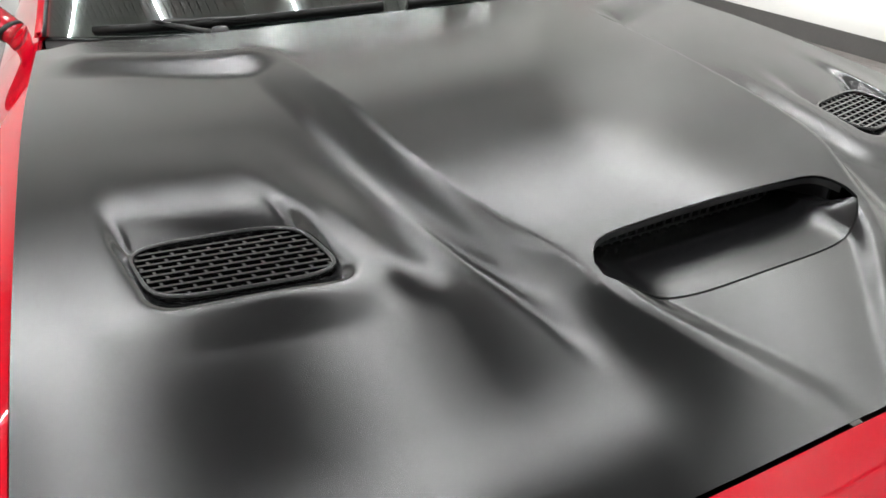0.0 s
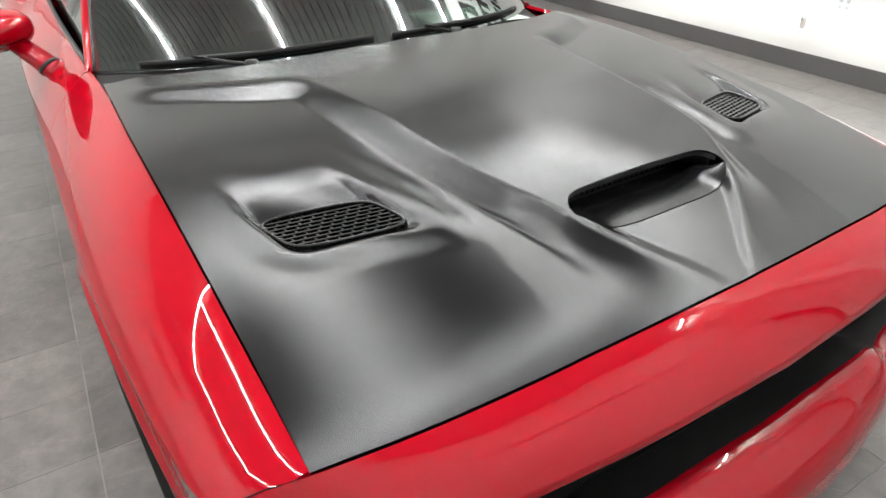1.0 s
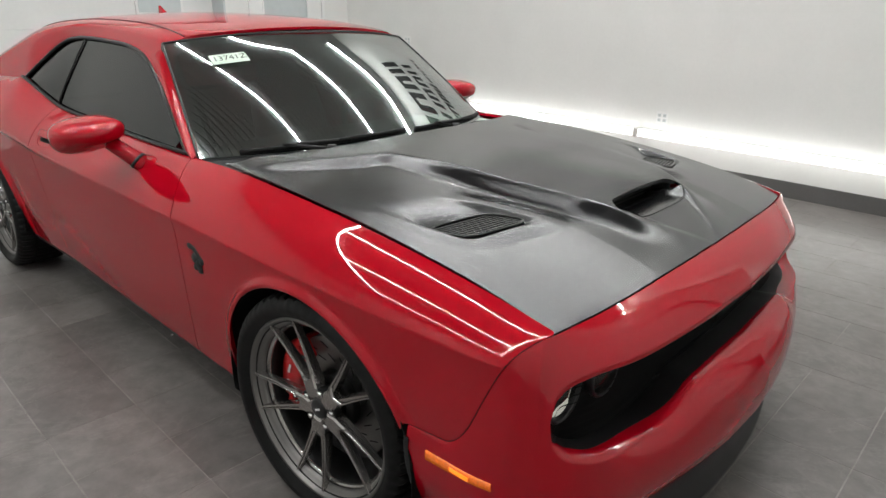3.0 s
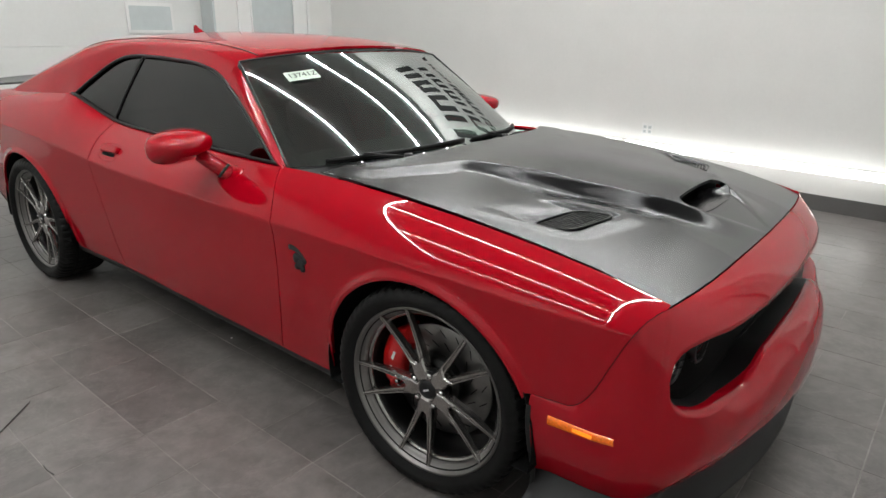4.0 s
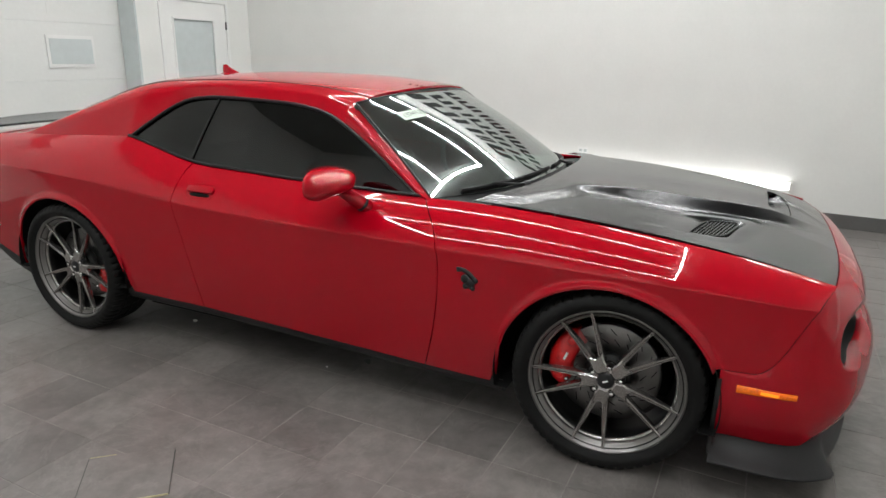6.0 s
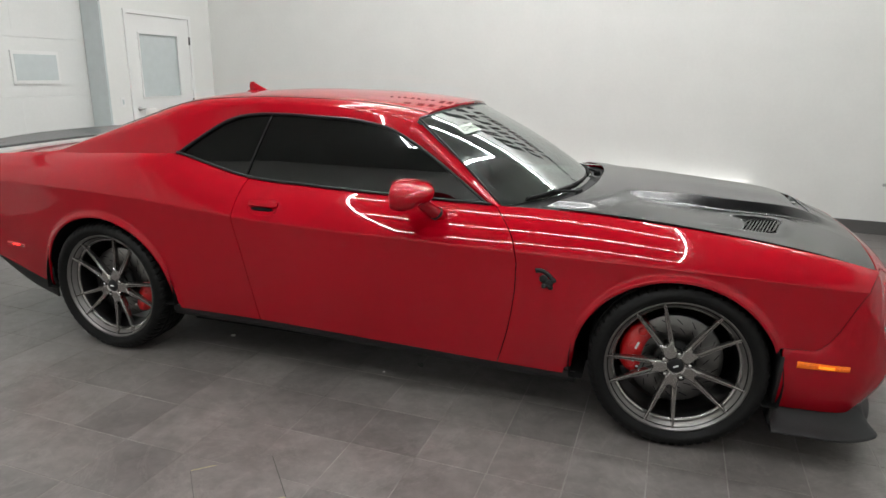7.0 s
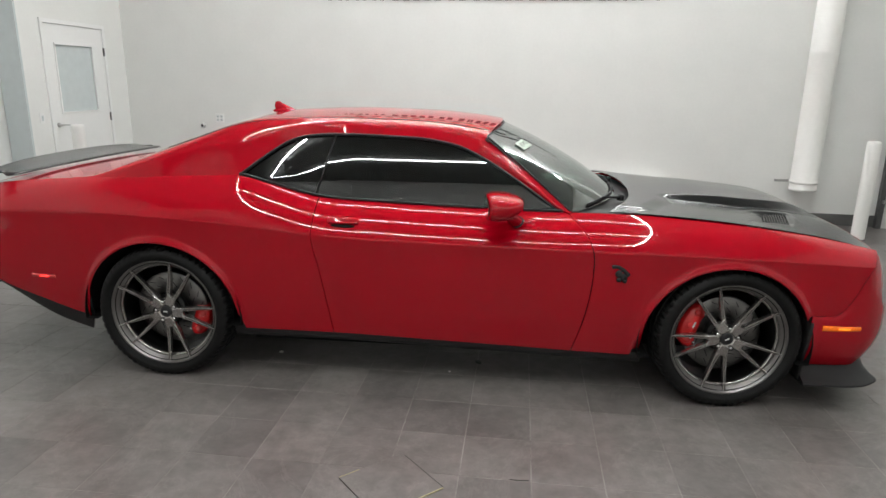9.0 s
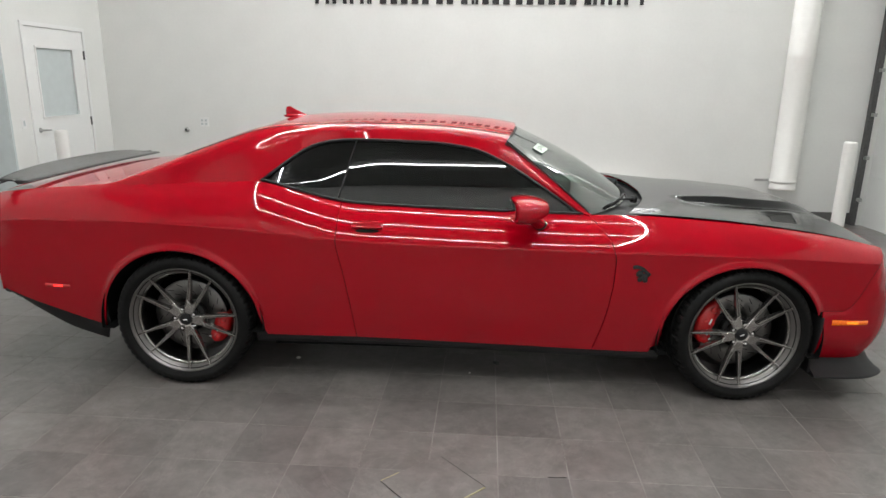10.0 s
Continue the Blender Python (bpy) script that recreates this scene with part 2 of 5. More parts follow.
def tube(name, path, r, sides=8, closed=False, flat=1.0, r_end=None):
    """A round bar swept along a path of points; flat squeezes it across."""
    path = [Vector(p) for p in path]
    n = len(path)
    pts = []
    up0 = Vector((0, 0, 1))
    for i, p in enumerate(path):
        a = path[(i - 1) % n] if closed or i else path[0]
        b = path[(i + 1) % n] if closed or i < n - 1 else path[-1]
        t = (b - a).normalized()
        s = t.cross(up0)
        s = s.normalized() if s.length > 1e-4 else Vector((1, 0, 0))
        u = s.cross(t)
        rr = r if r_end is None else r + (r_end - r) * i / (n - 1)
        pts.append([p + rr * (math.cos(q) * s + flat * math.sin(q) * u) for q in (2 * math.pi * k / sides for k in range(sides))])
    me = grid(name, pts, closed_u=closed, closed_v=True)
    bm = bmesh.new()
    bm.from_mesh(me)
    if not closed:
        bm.verts.ensure_lookup_table()
        bm.faces.new([bm.verts[k] for k in range(sides)])
        bm.faces.new([bm.verts[(n - 1) * sides + k] for k in range(sides)])
    bmesh.ops.recalc_face_normals(bm, faces=bm.faces)
    bm.to_mesh(me)
    bm.free()
    me.polygons.foreach_set("use_smooth", [True] * len(me.polygons))
    return me


def spline(*pts):
    """A smooth curve through (x, value) pairs."""
    xs, ys = np.array([p[0] for p in pts], float), np.array([p[1] for p in pts], float)
    d = np.diff(ys) / np.diff(xs)
    m = np.zeros(len(xs))
    m[0], m[-1] = d[0], d[-1]
    h = np.diff(xs)
    for i in range(1, len(xs) - 1):
        m[i] = (d[i - 1] * h[i] + d[i] * h[i - 1]) / (h[i] + h[i - 1])

    def f(x):
        x = np.asarray(x, float)
        i = np.clip(np.searchsorted(xs, x) - 1, 0, len(xs) - 2)
        t = np.clip((x - xs[i]) / h[i], 0, 1)
        return ((1 + 2 * t) * (1 - t) ** 2) * ys[i] + t * (1 - t) ** 2 * h[i] * m[i] + t * t * (3 - 2 * t) * ys[i + 1] + t * t * (t - 1) * h[i] * m[i + 1]

    return f


def step(a, b, x):
    t = np.clip((np.asarray(x, float) - a) / (b - a), 0, 1)
    return t * t * (3 - 2 * t)

# ---- the room ----
CEIL = 5.0
WALL_TILT = pose(0, 4.11, 0, 0, 0, -3.4)


def structure(name, me, mat, label, category, place=None):
    return tagged(put(name, me, mat, place=place), label, category, kind="structure")


floor = structure("floor", box("floor", -6.2, 5.6, -6.6, 5.6, -0.12, -0.0012), GROUT, "grey stone-look tiled showroom floor with pale joints", "floor")
bm = bmesh.new()
box_bm(bm, -6.2, 5.6, -6.6, 5.6, CEIL + 0.11, CEIL + 0.2)
for k in range(76):
    yk = -6.58 + k * 0.16
    box_bm(bm, -6.2, 5.6, yk, yk + 0.146, CEIL, CEIL + 0.11)
    box_bm(bm, -6.2, 5.6, yk + 0.05, yk + 0.096, CEIL - 0.008, CEIL)
structure("ceiling", finish(bm, "ceiling"), CEILING, "grey ribbed metal ceiling of the photo bay", "ceiling")
wall_far = structure("wall_far", box("wall_far", -4.98, 5.1, 0, 0.15, 0, CEIL), WALL, "smooth white painted wall behind the car", "wall", WALL_TILT)
structure("wall_back", box("wall_back", -6.2, 5.6, -6.6, -6.45, 0, CEIL), WALL, "plain white wall closing the bay", "wall")
structure("baseboard", box("baseboard", -4.69, 4.74, -0.014, -0.001, 0, 0.135), BASE_GREY, "dark grey skirting along the white wall", "skirting", WALL_TILT)

# the wall at the car's tail, with a door and an overhead garage door set in it
LX = -4.70
bm = bmesh.new()
box_bm(bm, LX - 0.22, LX, 2.50, 2.86, 0, CEIL)
box_bm(bm, LX - 0.22, LX, 2.86, 3.93, 2.13, CEIL)
box_bm(bm, LX - 0.22, LX, 3.93, 4.55, 0, CEIL)
box_bm(bm, LX - 0.22, LX, -1.6, 2.50, 3.0, CEIL)
box_bm(bm, LX - 0.22, LX, -6.5, -1.6, 0, CEIL)
wall_left = structure("wall_left", finish(bm, "wall_left"), WALL, "white painted wall with a door and an overhead door", "wall")
bm = bmesh.new()
box_bm(bm, LX - 0.02, LX + 0.02, 2.815, 2.86, 0, 2.175)
box_bm(bm, LX - 0.02, LX + 0.02, 3.93, 3.975, 0, 2.175)
box_bm(bm, LX - 0.02, LX + 0.02, 2.86, 3.93, 2.13, 2.175)
structure("trim", finish(bm, "trim"), DOOR_WHITE, "white painted door casing", "door frame")

door = new("door_1")
tagged(door, "closed white door with a frosted glass panel and lever handle", "door", kind="structure")
door.location = (LX, 2.862, 0)
bm = bmesh.new()
box_bm(bm, -0.045, 0.004, 0.0, 0.16, 0.01, 2.126)
box_bm(bm, -0.045, 0.004, 0.84, 1.066, 0.01, 2.126)
box_bm(bm, -0.045, 0.004, 0.16, 0.84, 1.92, 2.126)
box_bm(bm, -0.045, 0.004, 0.16, 0.84, 0.01, 1.16)
put("door_leaf", finish(bm, "door_leaf"), DOOR_WHITE, door)
put("glass_panel", box("glass_panel", -0.03, -0.012, 0.16, 0.84, 1.16, 1.92), FROST, door, "frosted glass panel")
bm = bmesh.new()
box_bm(bm, 0.004, 0.016, 0.15, 0.17, 1.15, 1.93)
box_bm(bm, 0.004, 0.016, 0.83, 0.85, 1.15, 1.93)
box_bm(bm, 0.004, 0.016, 0.17, 0.83, 1.15, 1.17)
box_bm(bm, 0.004, 0.016, 0.17, 0.83, 1.91, 1.93)
put("glazing_bead", finish(bm, "glazing_bead"), DOOR_WHITE, door)
handle = put("door_handle", revolve("door_handle", [(0, 0.0), (0.027, 0.0), (0.027, 0.008), (0.012, 0.012), (0.011, 0.05), (0, 0.05)], 20, "x"), BRUSHED, door, "brushed metal lever handle", pose(0.004, 0.07, 1.03))
put("lever", tube("lever", [(0.045, 0, 0), (0.05, 0.04, 0), (0.047, 0.12, -0.004)], 0.009, 8), BRUSHED, handle)
for hz in (0.28, 1.08, 1.86):
    put("hinge", box("hinge", 0.002, 0.02, 1.058, 1.078, hz - 0.05, hz + 0.05), DARK_STEEL, door, "dark steel hinge")


def garage_door(width, height, panels, windows):
    """A sectional overhead door: panels in rows, a row of small windows."""
    d = new("garage_door")
    h = height / panels
    for k in range(panels):
        bm = bmesh.new()
        z0, z1 = k * h + 0.001, (k + 1) * h - 0.001
        box_bm(bm, 0, 0.04, 0, width, z0, z1)
        if k != windows:
            n = max(2, int(width / 1.0))
            for i in range(n):
                a, b = (i + 0.12) * width / n, (i + 0.88) * width / n
                box_bm(bm, 0.04, 0.0412, a, b, z0 + 0.12 * h, z1 - 0.12 * h)
        put("panel", finish(bm, "panel"), GARAGE_WHITE, d)
        if k == windows:
            for i in range(2):
                c = width - 0.69 - 2.7 * i
                w = put("window_frame", box("window_frame", 0.04, 0.058, c - 0.28, c + 0.28, z0 + 0.22 * h, z1 - 0.22 * h), DOOR_WHITE, d, "white window frame")
                put("pane", box("pane", 0.058, 0.061, c - 0.25, c + 0.25, z0 + 0.28 * h, z1 - 0.28 * h), FROST, w, "frosted pane")
    return d


gd = garage_door(4.1, 3.0, 5, 2)
gd.location = (LX - 0.30, -1.6, 0)
tagged(gd, "closed white sectional overhead door with small frosted windows", "garage door", kind="structure")
structure("wall_left_outer", box("wall_left_outer", LX - 0.5, LX - 0.31, -6.5, 5.5, 0, CEIL), WALL, "plain wall behind the overhead door", "wall")
bm = bmesh.new()
box_bm(bm, LX - 0.25, LX + 0.005, 2.47, 2.497, 0, 3.0)
structure("jamb", finish(bm, "jamb"), FROST, "pale grey jamb of the overhead door", "door frame")

# the wall ahead of the car's nose, with the second overhead door and its track
RX = 4.76
bm = bmesh.new()
box_bm(bm, RX, RX + 0.2, 3.75, 3.99, 0, CEIL)
box_bm(bm, RX, RX + 0.2, -0.35, 3.75, 3.0, CEIL)
box_bm(bm, RX, RX + 0.2, -6.5, -0.35, 0, CEIL)
structure("wall_right", finish(bm, "wall_right"), WALL, "white painted wall with an overhead door", "wall")
gd2 = garage_door(4.1, 3.0, 5, 2)
gd2.matrix_basis = pose(RX + 0.12, 3.75, 0, 0, 0, 180)
tagged(gd2, "closed white sectional overhead door with small frosted windows", "garage door", kind="structure")
track = new("door_track")
tagged(track, "dark steel vertical track beside the overhead door", "door track")
track.location = (RX - 0.035, 3.72, 0)
bm = bmesh.new()
box_bm(bm, -0.03, 0.03, 0, 0.006, 0, 2.9)
box_bm(bm, -0.03, -0.024, 0.006, 0.05, 0, 2.9)
box_bm(bm, -0.03, 0.0, 0.05, 0.056, 0, 2.9)
put("rail", finish(bm, "rail"), DARK_STEEL, track)
for k in range(6):
    put("roller", revolve("roller", [(0, -0.02), (0.024, -0.02), (0.024, 0.02), (0, 0.02)], 14), DARK_STEEL, track, "", pose(0, 0.03, 0.12 + k * 0.52))
    put("bracket", box("bracket", -0.012, 0.03, -0.05, 0.0, 0.3 + k * 0.5, 0.34 + k * 0.5), BRUSHED, track)

# bollards, duct and the small fittings on the wall
def bollard(height, r):
    b = new("bollard")
    put("sleeve", revolve("sleeve", [(r, 0), (r, height - 0.05), (r * 0.96, height - 0.018), (r * 0.8, height - 0.004), (0, height)], 36, "z"), VINYL, b)
    put("base_ring", revolve("base_ring", [(r, 0.0), (r + 0.012, 0.0), (r + 0.012, 0.012), (r, 0.02)], 36, "z"), BASE_GREY, b)
    return b


b1 = bollard(1.06, 0.068)
b1.matrix_basis = pose(4.17, 3.08, 0)
tagged(b1, "white plastic-sleeved bollard beside the overhead door", "bollard", "bollards")
b2 = copy_thing(b1, pose(-4.33, 2.72, 0))
tagged(b2, "white plastic-sleeved bollard in front of the white door", "bollard", "bollards")

duct = new("duct")
tagged(duct, "white round duct pipe strapped upright to the wall", "duct")
duct.location = (3.80, 3.69, 0.43)
PR = 0.142
put("pipe", revolve("pipe", [(PR - 0.025, 0.0), (PR + 0.003, 0.0), (PR + 0.005, 0.03), (PR, 0.036), (PR, 1.5), (PR + 0.003, 1.51), (PR + 0.003, 1.55), (PR, 1.56), (PR, CEIL - 0.44), (PR - 0.025, CEIL - 0.44), (PR - 0.025, 0)], 48, "z"), VINYL, duct)
for bz in (0.10, 2.18):
    br = put("strap", revolve("strap", [(PR + 0.0005, -0.016), (PR + 0.007, -0.016), (PR + 0.007, 0.016), (PR + 0.0005, 0.016)], 36, "z"), VINYL, duct, "white strap", pose(0, 0, bz))
    put("bracket", box("bracket", -0.30, -PR, 0.06, 0.075, -0.014, 0.014), BRUSHED, br, "metal wall bracket")


def wall_point(x, z, off=0.0):
    return WALL_TILT @ Vector((x, -off, z))


def outlet(x, z):
    o = new("wall_outlet")
    o.matrix_basis = WALL_TILT @ pose(x, 0, z)
    put("cover_plate", box("cover_plate", -0.058, 0.058, -0.007, -0.001, -0.057, 0.057), DOOR_WHITE, o, bevel=0.002)
    for sx in (-0.026, 0.026):
        for sz in (-0.022, 0.022):
            so = put("socket", box("socket", sx - 0.016, sx + 0.016, -0.0085, -0.007, sz - 0.014, sz + 0.014), FROST, o)
            put("slot", box("slot", sx - 0.005, sx + 0.005, -0.0092, -0.0085, sz - 0.005, sz + 0.006), BRUSHED, so)
    return o


o1 = outlet(-3.42, 1.06)
tagged(o1, "white electrical outlet on the white wall", "outlet", "outlets")
o2 = copy_thing(o1, WALL_TILT @ pose(0.22, 0, 0.52))
stop = new("door_stop")
stop.matrix_basis = WALL_TILT @ pose(-3.66, 0, 0.96)
tagged(stop, "round metal door stop on the white wall", "door stop")
put("cup", revolve("cup", [(0, -0.001), (0.032, -0.001), (0.032, -0.012), (0.024, -0.03), (0, -0.032)], 24), BRUSHED, stop)
put("bumper", revolve("bumper", [(0, -0.032), (0.016, -0.032), (0.014, -0.044), (0, -0.046)], 20), INK, stop)
sw = new("light_switch")
sw.location = (LX, 2.68, 1.12)
tagged(sw, "white light switch beside the door", "switch")
put("cover_plate", box("cover_plate", 0.001, 0.007, -0.036, 0.036, -0.058, 0.058), DOOR_WHITE, sw)
put("rocker", box("rocker", 0.007, 0.011, -0.012, 0.012, -0.028, 0.028), FROST, sw)


def wall_lamp(x0, x1):
    w = new("wall_tube_light")
    w.matrix_basis = WALL_TILT @ pose((x0 + x1) / 2, -0.07, 0.365)
    h = (x1 - x0) / 2
    put("diffuser", tube("diffuser", [(-h + 0.01, 0, 0), (0, 0, 0), (h - 0.01, 0, 0)], 0.036, 14), WALL_TUBE, w, "glowing white tube")
    put("housing", box("housing", -h, h, 0.034, 0.066, -0.03, 0.03), VINYL, w, bevel=0.004)
    for s in (-1, 1):
        put("end_cap", box("end_cap", s * h - 0.012, s * h + 0.012, -0.042, 0.066, -0.042, 0.042), VINYL, w, bevel=0.004)
    return w


for a, b in ((-2.30, 0.0), (0.03, 2.33)):
    tagged(wall_lamp(a, b), "lit white tube light running low along the wall", "tube light", "tube lights along the wall")

# signs: a company's name and web address, kept as upright black bars
def sign_row(sign, x, z, h, widths, gap):
    """A row of raised marks, each two upright bars or an arch."""
    for k, w in enumerate(widths):
        bar = min(0.27 * h, 0.42 * w)
        if k % 3 and w > 1.6 * bar:
            bm = bmesh.new()
            ring = [(x, z), (x, z + h), (x + w, z + h), (x + w, z), (x + w - bar, z), (x + w - bar, z + h - bar * 0.8), (x + bar, z + h - bar * 0.8), (x + bar, z)]
            front, rear = ([bm.verts.new((u, v, r)) for u, r in ring] for v in (-0.022, -0.002))
            for i in range(8):
                bm.faces.new((front[i], front[(i + 1) % 8], rear[(i + 1) % 8], rear[i]))
            for i, j, m, n in ((0, 1, 6, 7), (1, 2, 5, 6), (2, 3, 4, 5)):
                bm.faces.new([front[q] for q in (i, j, m, n)])
                bm.faces.new([rear[q] for q in (n, m, j, i)])
            put("letter_block", finish(bm, "letter_block"), SIGN_BLACK, sign)
        else:
            for u in (x, x + w - bar) if w > 1.6 * bar else (x,):
                put("letter_block", box("letter_block", u, u + bar, -0.022, -0.002, z, z + h), SIGN_BLACK, sign)
        x += w + gap


NARROW, CAPS = [0.17, 0.17, 0.17, 0.05], [0.21, 0.21, 0.25, 0.25, 0.08, 0.2, 0.23, 0.21, 0.2, 0.25]
sign = new("wall_sign")
sign.matrix_basis = WALL_TILT @ pose(0, 0, 2.52)
tagged(sign, "black raised sign marks in three rows high on the wall", "sign")
sign_row(sign, -1.88, 0.0, 0.155, NARROW, 0.045)
sign_row(sign, -1.08, 0.0, 0.29, CAPS, 0.048)
sign_row(sign, 1.37, 0.0, 0.155, [0.05, 0.13, 0.14, 0.22], 0.045)
sign_row(sign, -1.62, 0.52, 0.40, [0.34, 0.33, 0.31, 0.36, 0.36, 0.30, 0.34, 0.33], 0.085)
sign_row(sign, -1.72, 1.14, 0.66, [0.46, 0.48, 0.56, 0.56, 0.20, 0.46], 0.12)
back_sign = new("wall_sign")
back_sign.matrix_basis = pose(-2.3, -6.45, 2.9, 0, 0, 180)
tagged(back_sign, "black raised sign marks on the closing white wall", "sign")
sign_row(back_sign, 0.0, 0.0, 0.16, [0.17, 0.17, 0.17, 0.05, 0.17, 0.17, 0.17, 0.17], 0.05)
sign_row(back_sign, 0.0, 0.3, 0.42, [0.34, 0.33, 0.36, 0.36], 0.09)

# ceiling strip lights
def strip(x0, x1, y0, y1):
    s = new("strip_light")
    s.location = ((x0 + x1) / 2, (y0 + y1) / 2, CEIL)
    a, b = (x1 - x0) / 2, (y1 - y0) / 2
    put("housing", box("housing", -a, a, -b + 0.01, b - 0.01, -0.03, 0.0), VINYL, s)
    put("diffuser", box("diffuser", -a, a, -b, b, -0.05, -0.03), STRIP, s, "glowing white diffuser")
    la = bpy.data.lights.new("strip_lamp", "AREA")
    la.shape, la.size, la.size_y = "RECTANGLE", 2 * a, 2 * b
    la.color, la.energy = (0.98, 0.99, 0.988), STRIP_GLOW * math.pi * 4 * a * b
    lo = new("strip_lamp", la)
    lo.location = ((x0 + x1) / 2, (y0 + y1) / 2, CEIL - 0.054)
    return tagged(s, "lit white linear strip light on the ceiling", "strip light", "ceiling strip lights")


for y in (2.4, 0.0, -2.4, -4.8):
    strip(-1.86, 2.02, y - 0.015, y + 0.015)
strip(-1.915, -1.885, -4.83, 2.43)
strip(2.045, 2.075, -4.83, 2.43)
strip(-2.6, 4.3, 3.728, 3.758)

# ---- the car: nose towards +x, its right side towards -y ----
car = new("car")
tagged(car, "red two-door muscle coupe with satin black hood and dark wheels", "car")

HUB_F, HUB_R, HUB_Z, TYRE_R = 1.475, -1.475, 0.36, 0.362
ARCH_F, ARCH_R = (1.455, 0.328, 0.412), (-1.485, 0.33, 0.424)

# long curves of the body side: the crease, the upper edge, the lower edge
crease_y = spline((-2.6, 0.845), (-2.4, 0.888), (-2.2, 0.905), (-1.8, 0.945), (-1.475, 0.955), (-1.0, 0.945), (-0.6, 0.94), (0, 0.945), (0.7, 0.948), (1.1, 0.952), (1.475, 0.952), (1.75, 0.94), (1.95, 0.922), (2.1, 0.90), (2.2, 0.865))
crease_z = spline((-2.6, 0.87), (-2.2, 0.895), (-1.8, 0.902), (-1.35, 0.885), (-1.0, 0.86), (-0.62, 0.827), (0.15, 0.805), (0.77, 0.797), (1.36, 0.79), (1.7, 0.782), (2.0, 0.768), (2.2, 0.755))
belt_y = spline((-2.6, 0.70), (-2.4, 0.765), (-2.0, 0.80), (-1.5, 0.81), (-1.06, 0.79), (-0.66, 0.782), (0, 0.79), (0.62, 0.785), (0.86, 0.780), (1.2, 0.786), (1.6, 0.787), (2.0, 0.784), (2.17, 0.781))
belt_z = spline((-2.6, 0.99), (-2.4, 1.02), (-2.0, 1.058), (-1.6, 1.075), (-1.2, 1.095), (-1.06, 1.098), (-0.9, 1.058), (-0.66, 1.0), (-0.3, 0.978), (0.1, 0.966), (0.62, 0.957), (0.8, 0.9585), (1.0, 0.9555), (1.2, 0.945), (1.6, 0.912), (1.9, 0.873), (2.05, 0.846), (2.17, 0.82))
bulge = spline((-2.6, 0.45), (-1.6, 0.48), (-1.0, 0.42), (-0.5, 0.40), (0.5, 0.42), (0.9, 0.47), (1.4, 0.54), (2.2, 0.62))
sill_z = spline((-2.5, 0.50), (-2.3, 0.425), (-1.9, 0.305), (-1.0, 0.282), (-0.5, 0.278), (0.2, 0.260), (0.9, 0.241), (1.2, 0.241))
seam_fender = spline((1.8, 0.508), (1.93, 0.505), (1.98, 0.51), (2.01, 0.535), (2.04, 0.585), (2.075, 0.665), (2.11, 0.742), (2.14, 0.795), (2.17, 0.819))


def arch_z(x):
    x = np.asarray(x, float)
    z = np.full(x.shape, -1.0)
    for cx, cz, r in (ARCH_F, ARCH_R):
        d = np.abs(x - cx)
        z = np.where(d < r, np.maximum(z, cz + np.sqrt(np.clip(r * r - d * d, 0, None)) - 0.0), z)
    return z


def low_z(x):
    x = np.asarray(x, float)
    z = np.maximum(sill_z(np.clip(x, -2.5, 1.2)), arch_z(x))
    z = np.where(x > 1.55, np.maximum(arch_z(x), np.where(x > 1.845, seam_fender(np.clip(x, 1.8, 2.17)), 0.3)), z)
    return z


def flare(x, z):
    f = 0.0
    for cx, cz, r in (ARCH_F, ARCH_R):
        d = np.hypot(x - cx, z - cz) - r
        f = f + 0.015 * np.exp(-((d - 0.008) / 0.018) ** 2)
    return f


def side_low(x, z):
    """Half width of the body side below the crease."""
    zc = crease_z(x)
    t = np.clip((zc - z) / (zc - 0.25), 0, 1.3)
    hollow = 0.006 * np.sin(np.pi * np.clip(t, 0, 1)) * step(1.0, 0.6, np.abs(x - 0.0))
    return crease_y(x) - 0.062 * t ** 2.2 - 0.006 * (1 - np.exp(-t * 14)) - hollow + flare(x, z)


def side_at(x, v):
    """Point of the body side: v 0..1 from the lower edge to the crease, 1..2 on to the upper edge."""
    zc, yc, zb, yb, k = crease_z(x), crease_y(x), belt_z(x), belt_y(x), bulge(x)
    zl = low_z(x)
    z = zl + (zc - zl) * np.clip(v, 0, 1)
    y = side_low(x, z)
    s = np.clip(v - 1, 0, 1)
    my = (yc + yb) / 2 * (1 - k) + (yc - 0.012) * k
    mz = (zc + zb) / 2 * (1 - k) + (zb - 0.006) * k
    y2 = (1 - s) ** 2 * yc + 2 * s * (1 - s) * my + s * s * yb
    z2 = (1 - s) ** 2 * zc + 2 * s * (1 - s) * mz + s * s * zb
    up = v > 1
    if np.any(zl > zc):
        # ahead of the arch the lower edge climbs onto the shoulder
        lo, hi = np.zeros(np.shape(x)), np.ones(np.shape(x))
        for _ in range(30):
            m = (lo + hi) / 2
            below = (1 - m) ** 2 * zc + 2 * m * (1 - m) * mz + m * m * zb < zl
            lo, hi = np.where(below, m, lo), np.where(below, hi, m)
        s3 = lo + (1 - lo) * np.clip(v - 1, 0, 1)
        y3 = (1 - s3) ** 2 * yc + 2 * s3 * (1 - s3) * my + s3 * s3 * yb
        z3 = (1 - s3) ** 2 * zc + 2 * s3 * (1 - s3) * mz + s3 * s3 * zb
        over = zl > zc
        return np.where(over, y3, np.where(up, y2 + flare(x, z2) * 0.6, y)), np.where(over, z3, np.where(up, z2, z))
    return np.where(up, y2 + flare(x, z2) * 0.6, y), np.where(up, z2, z)


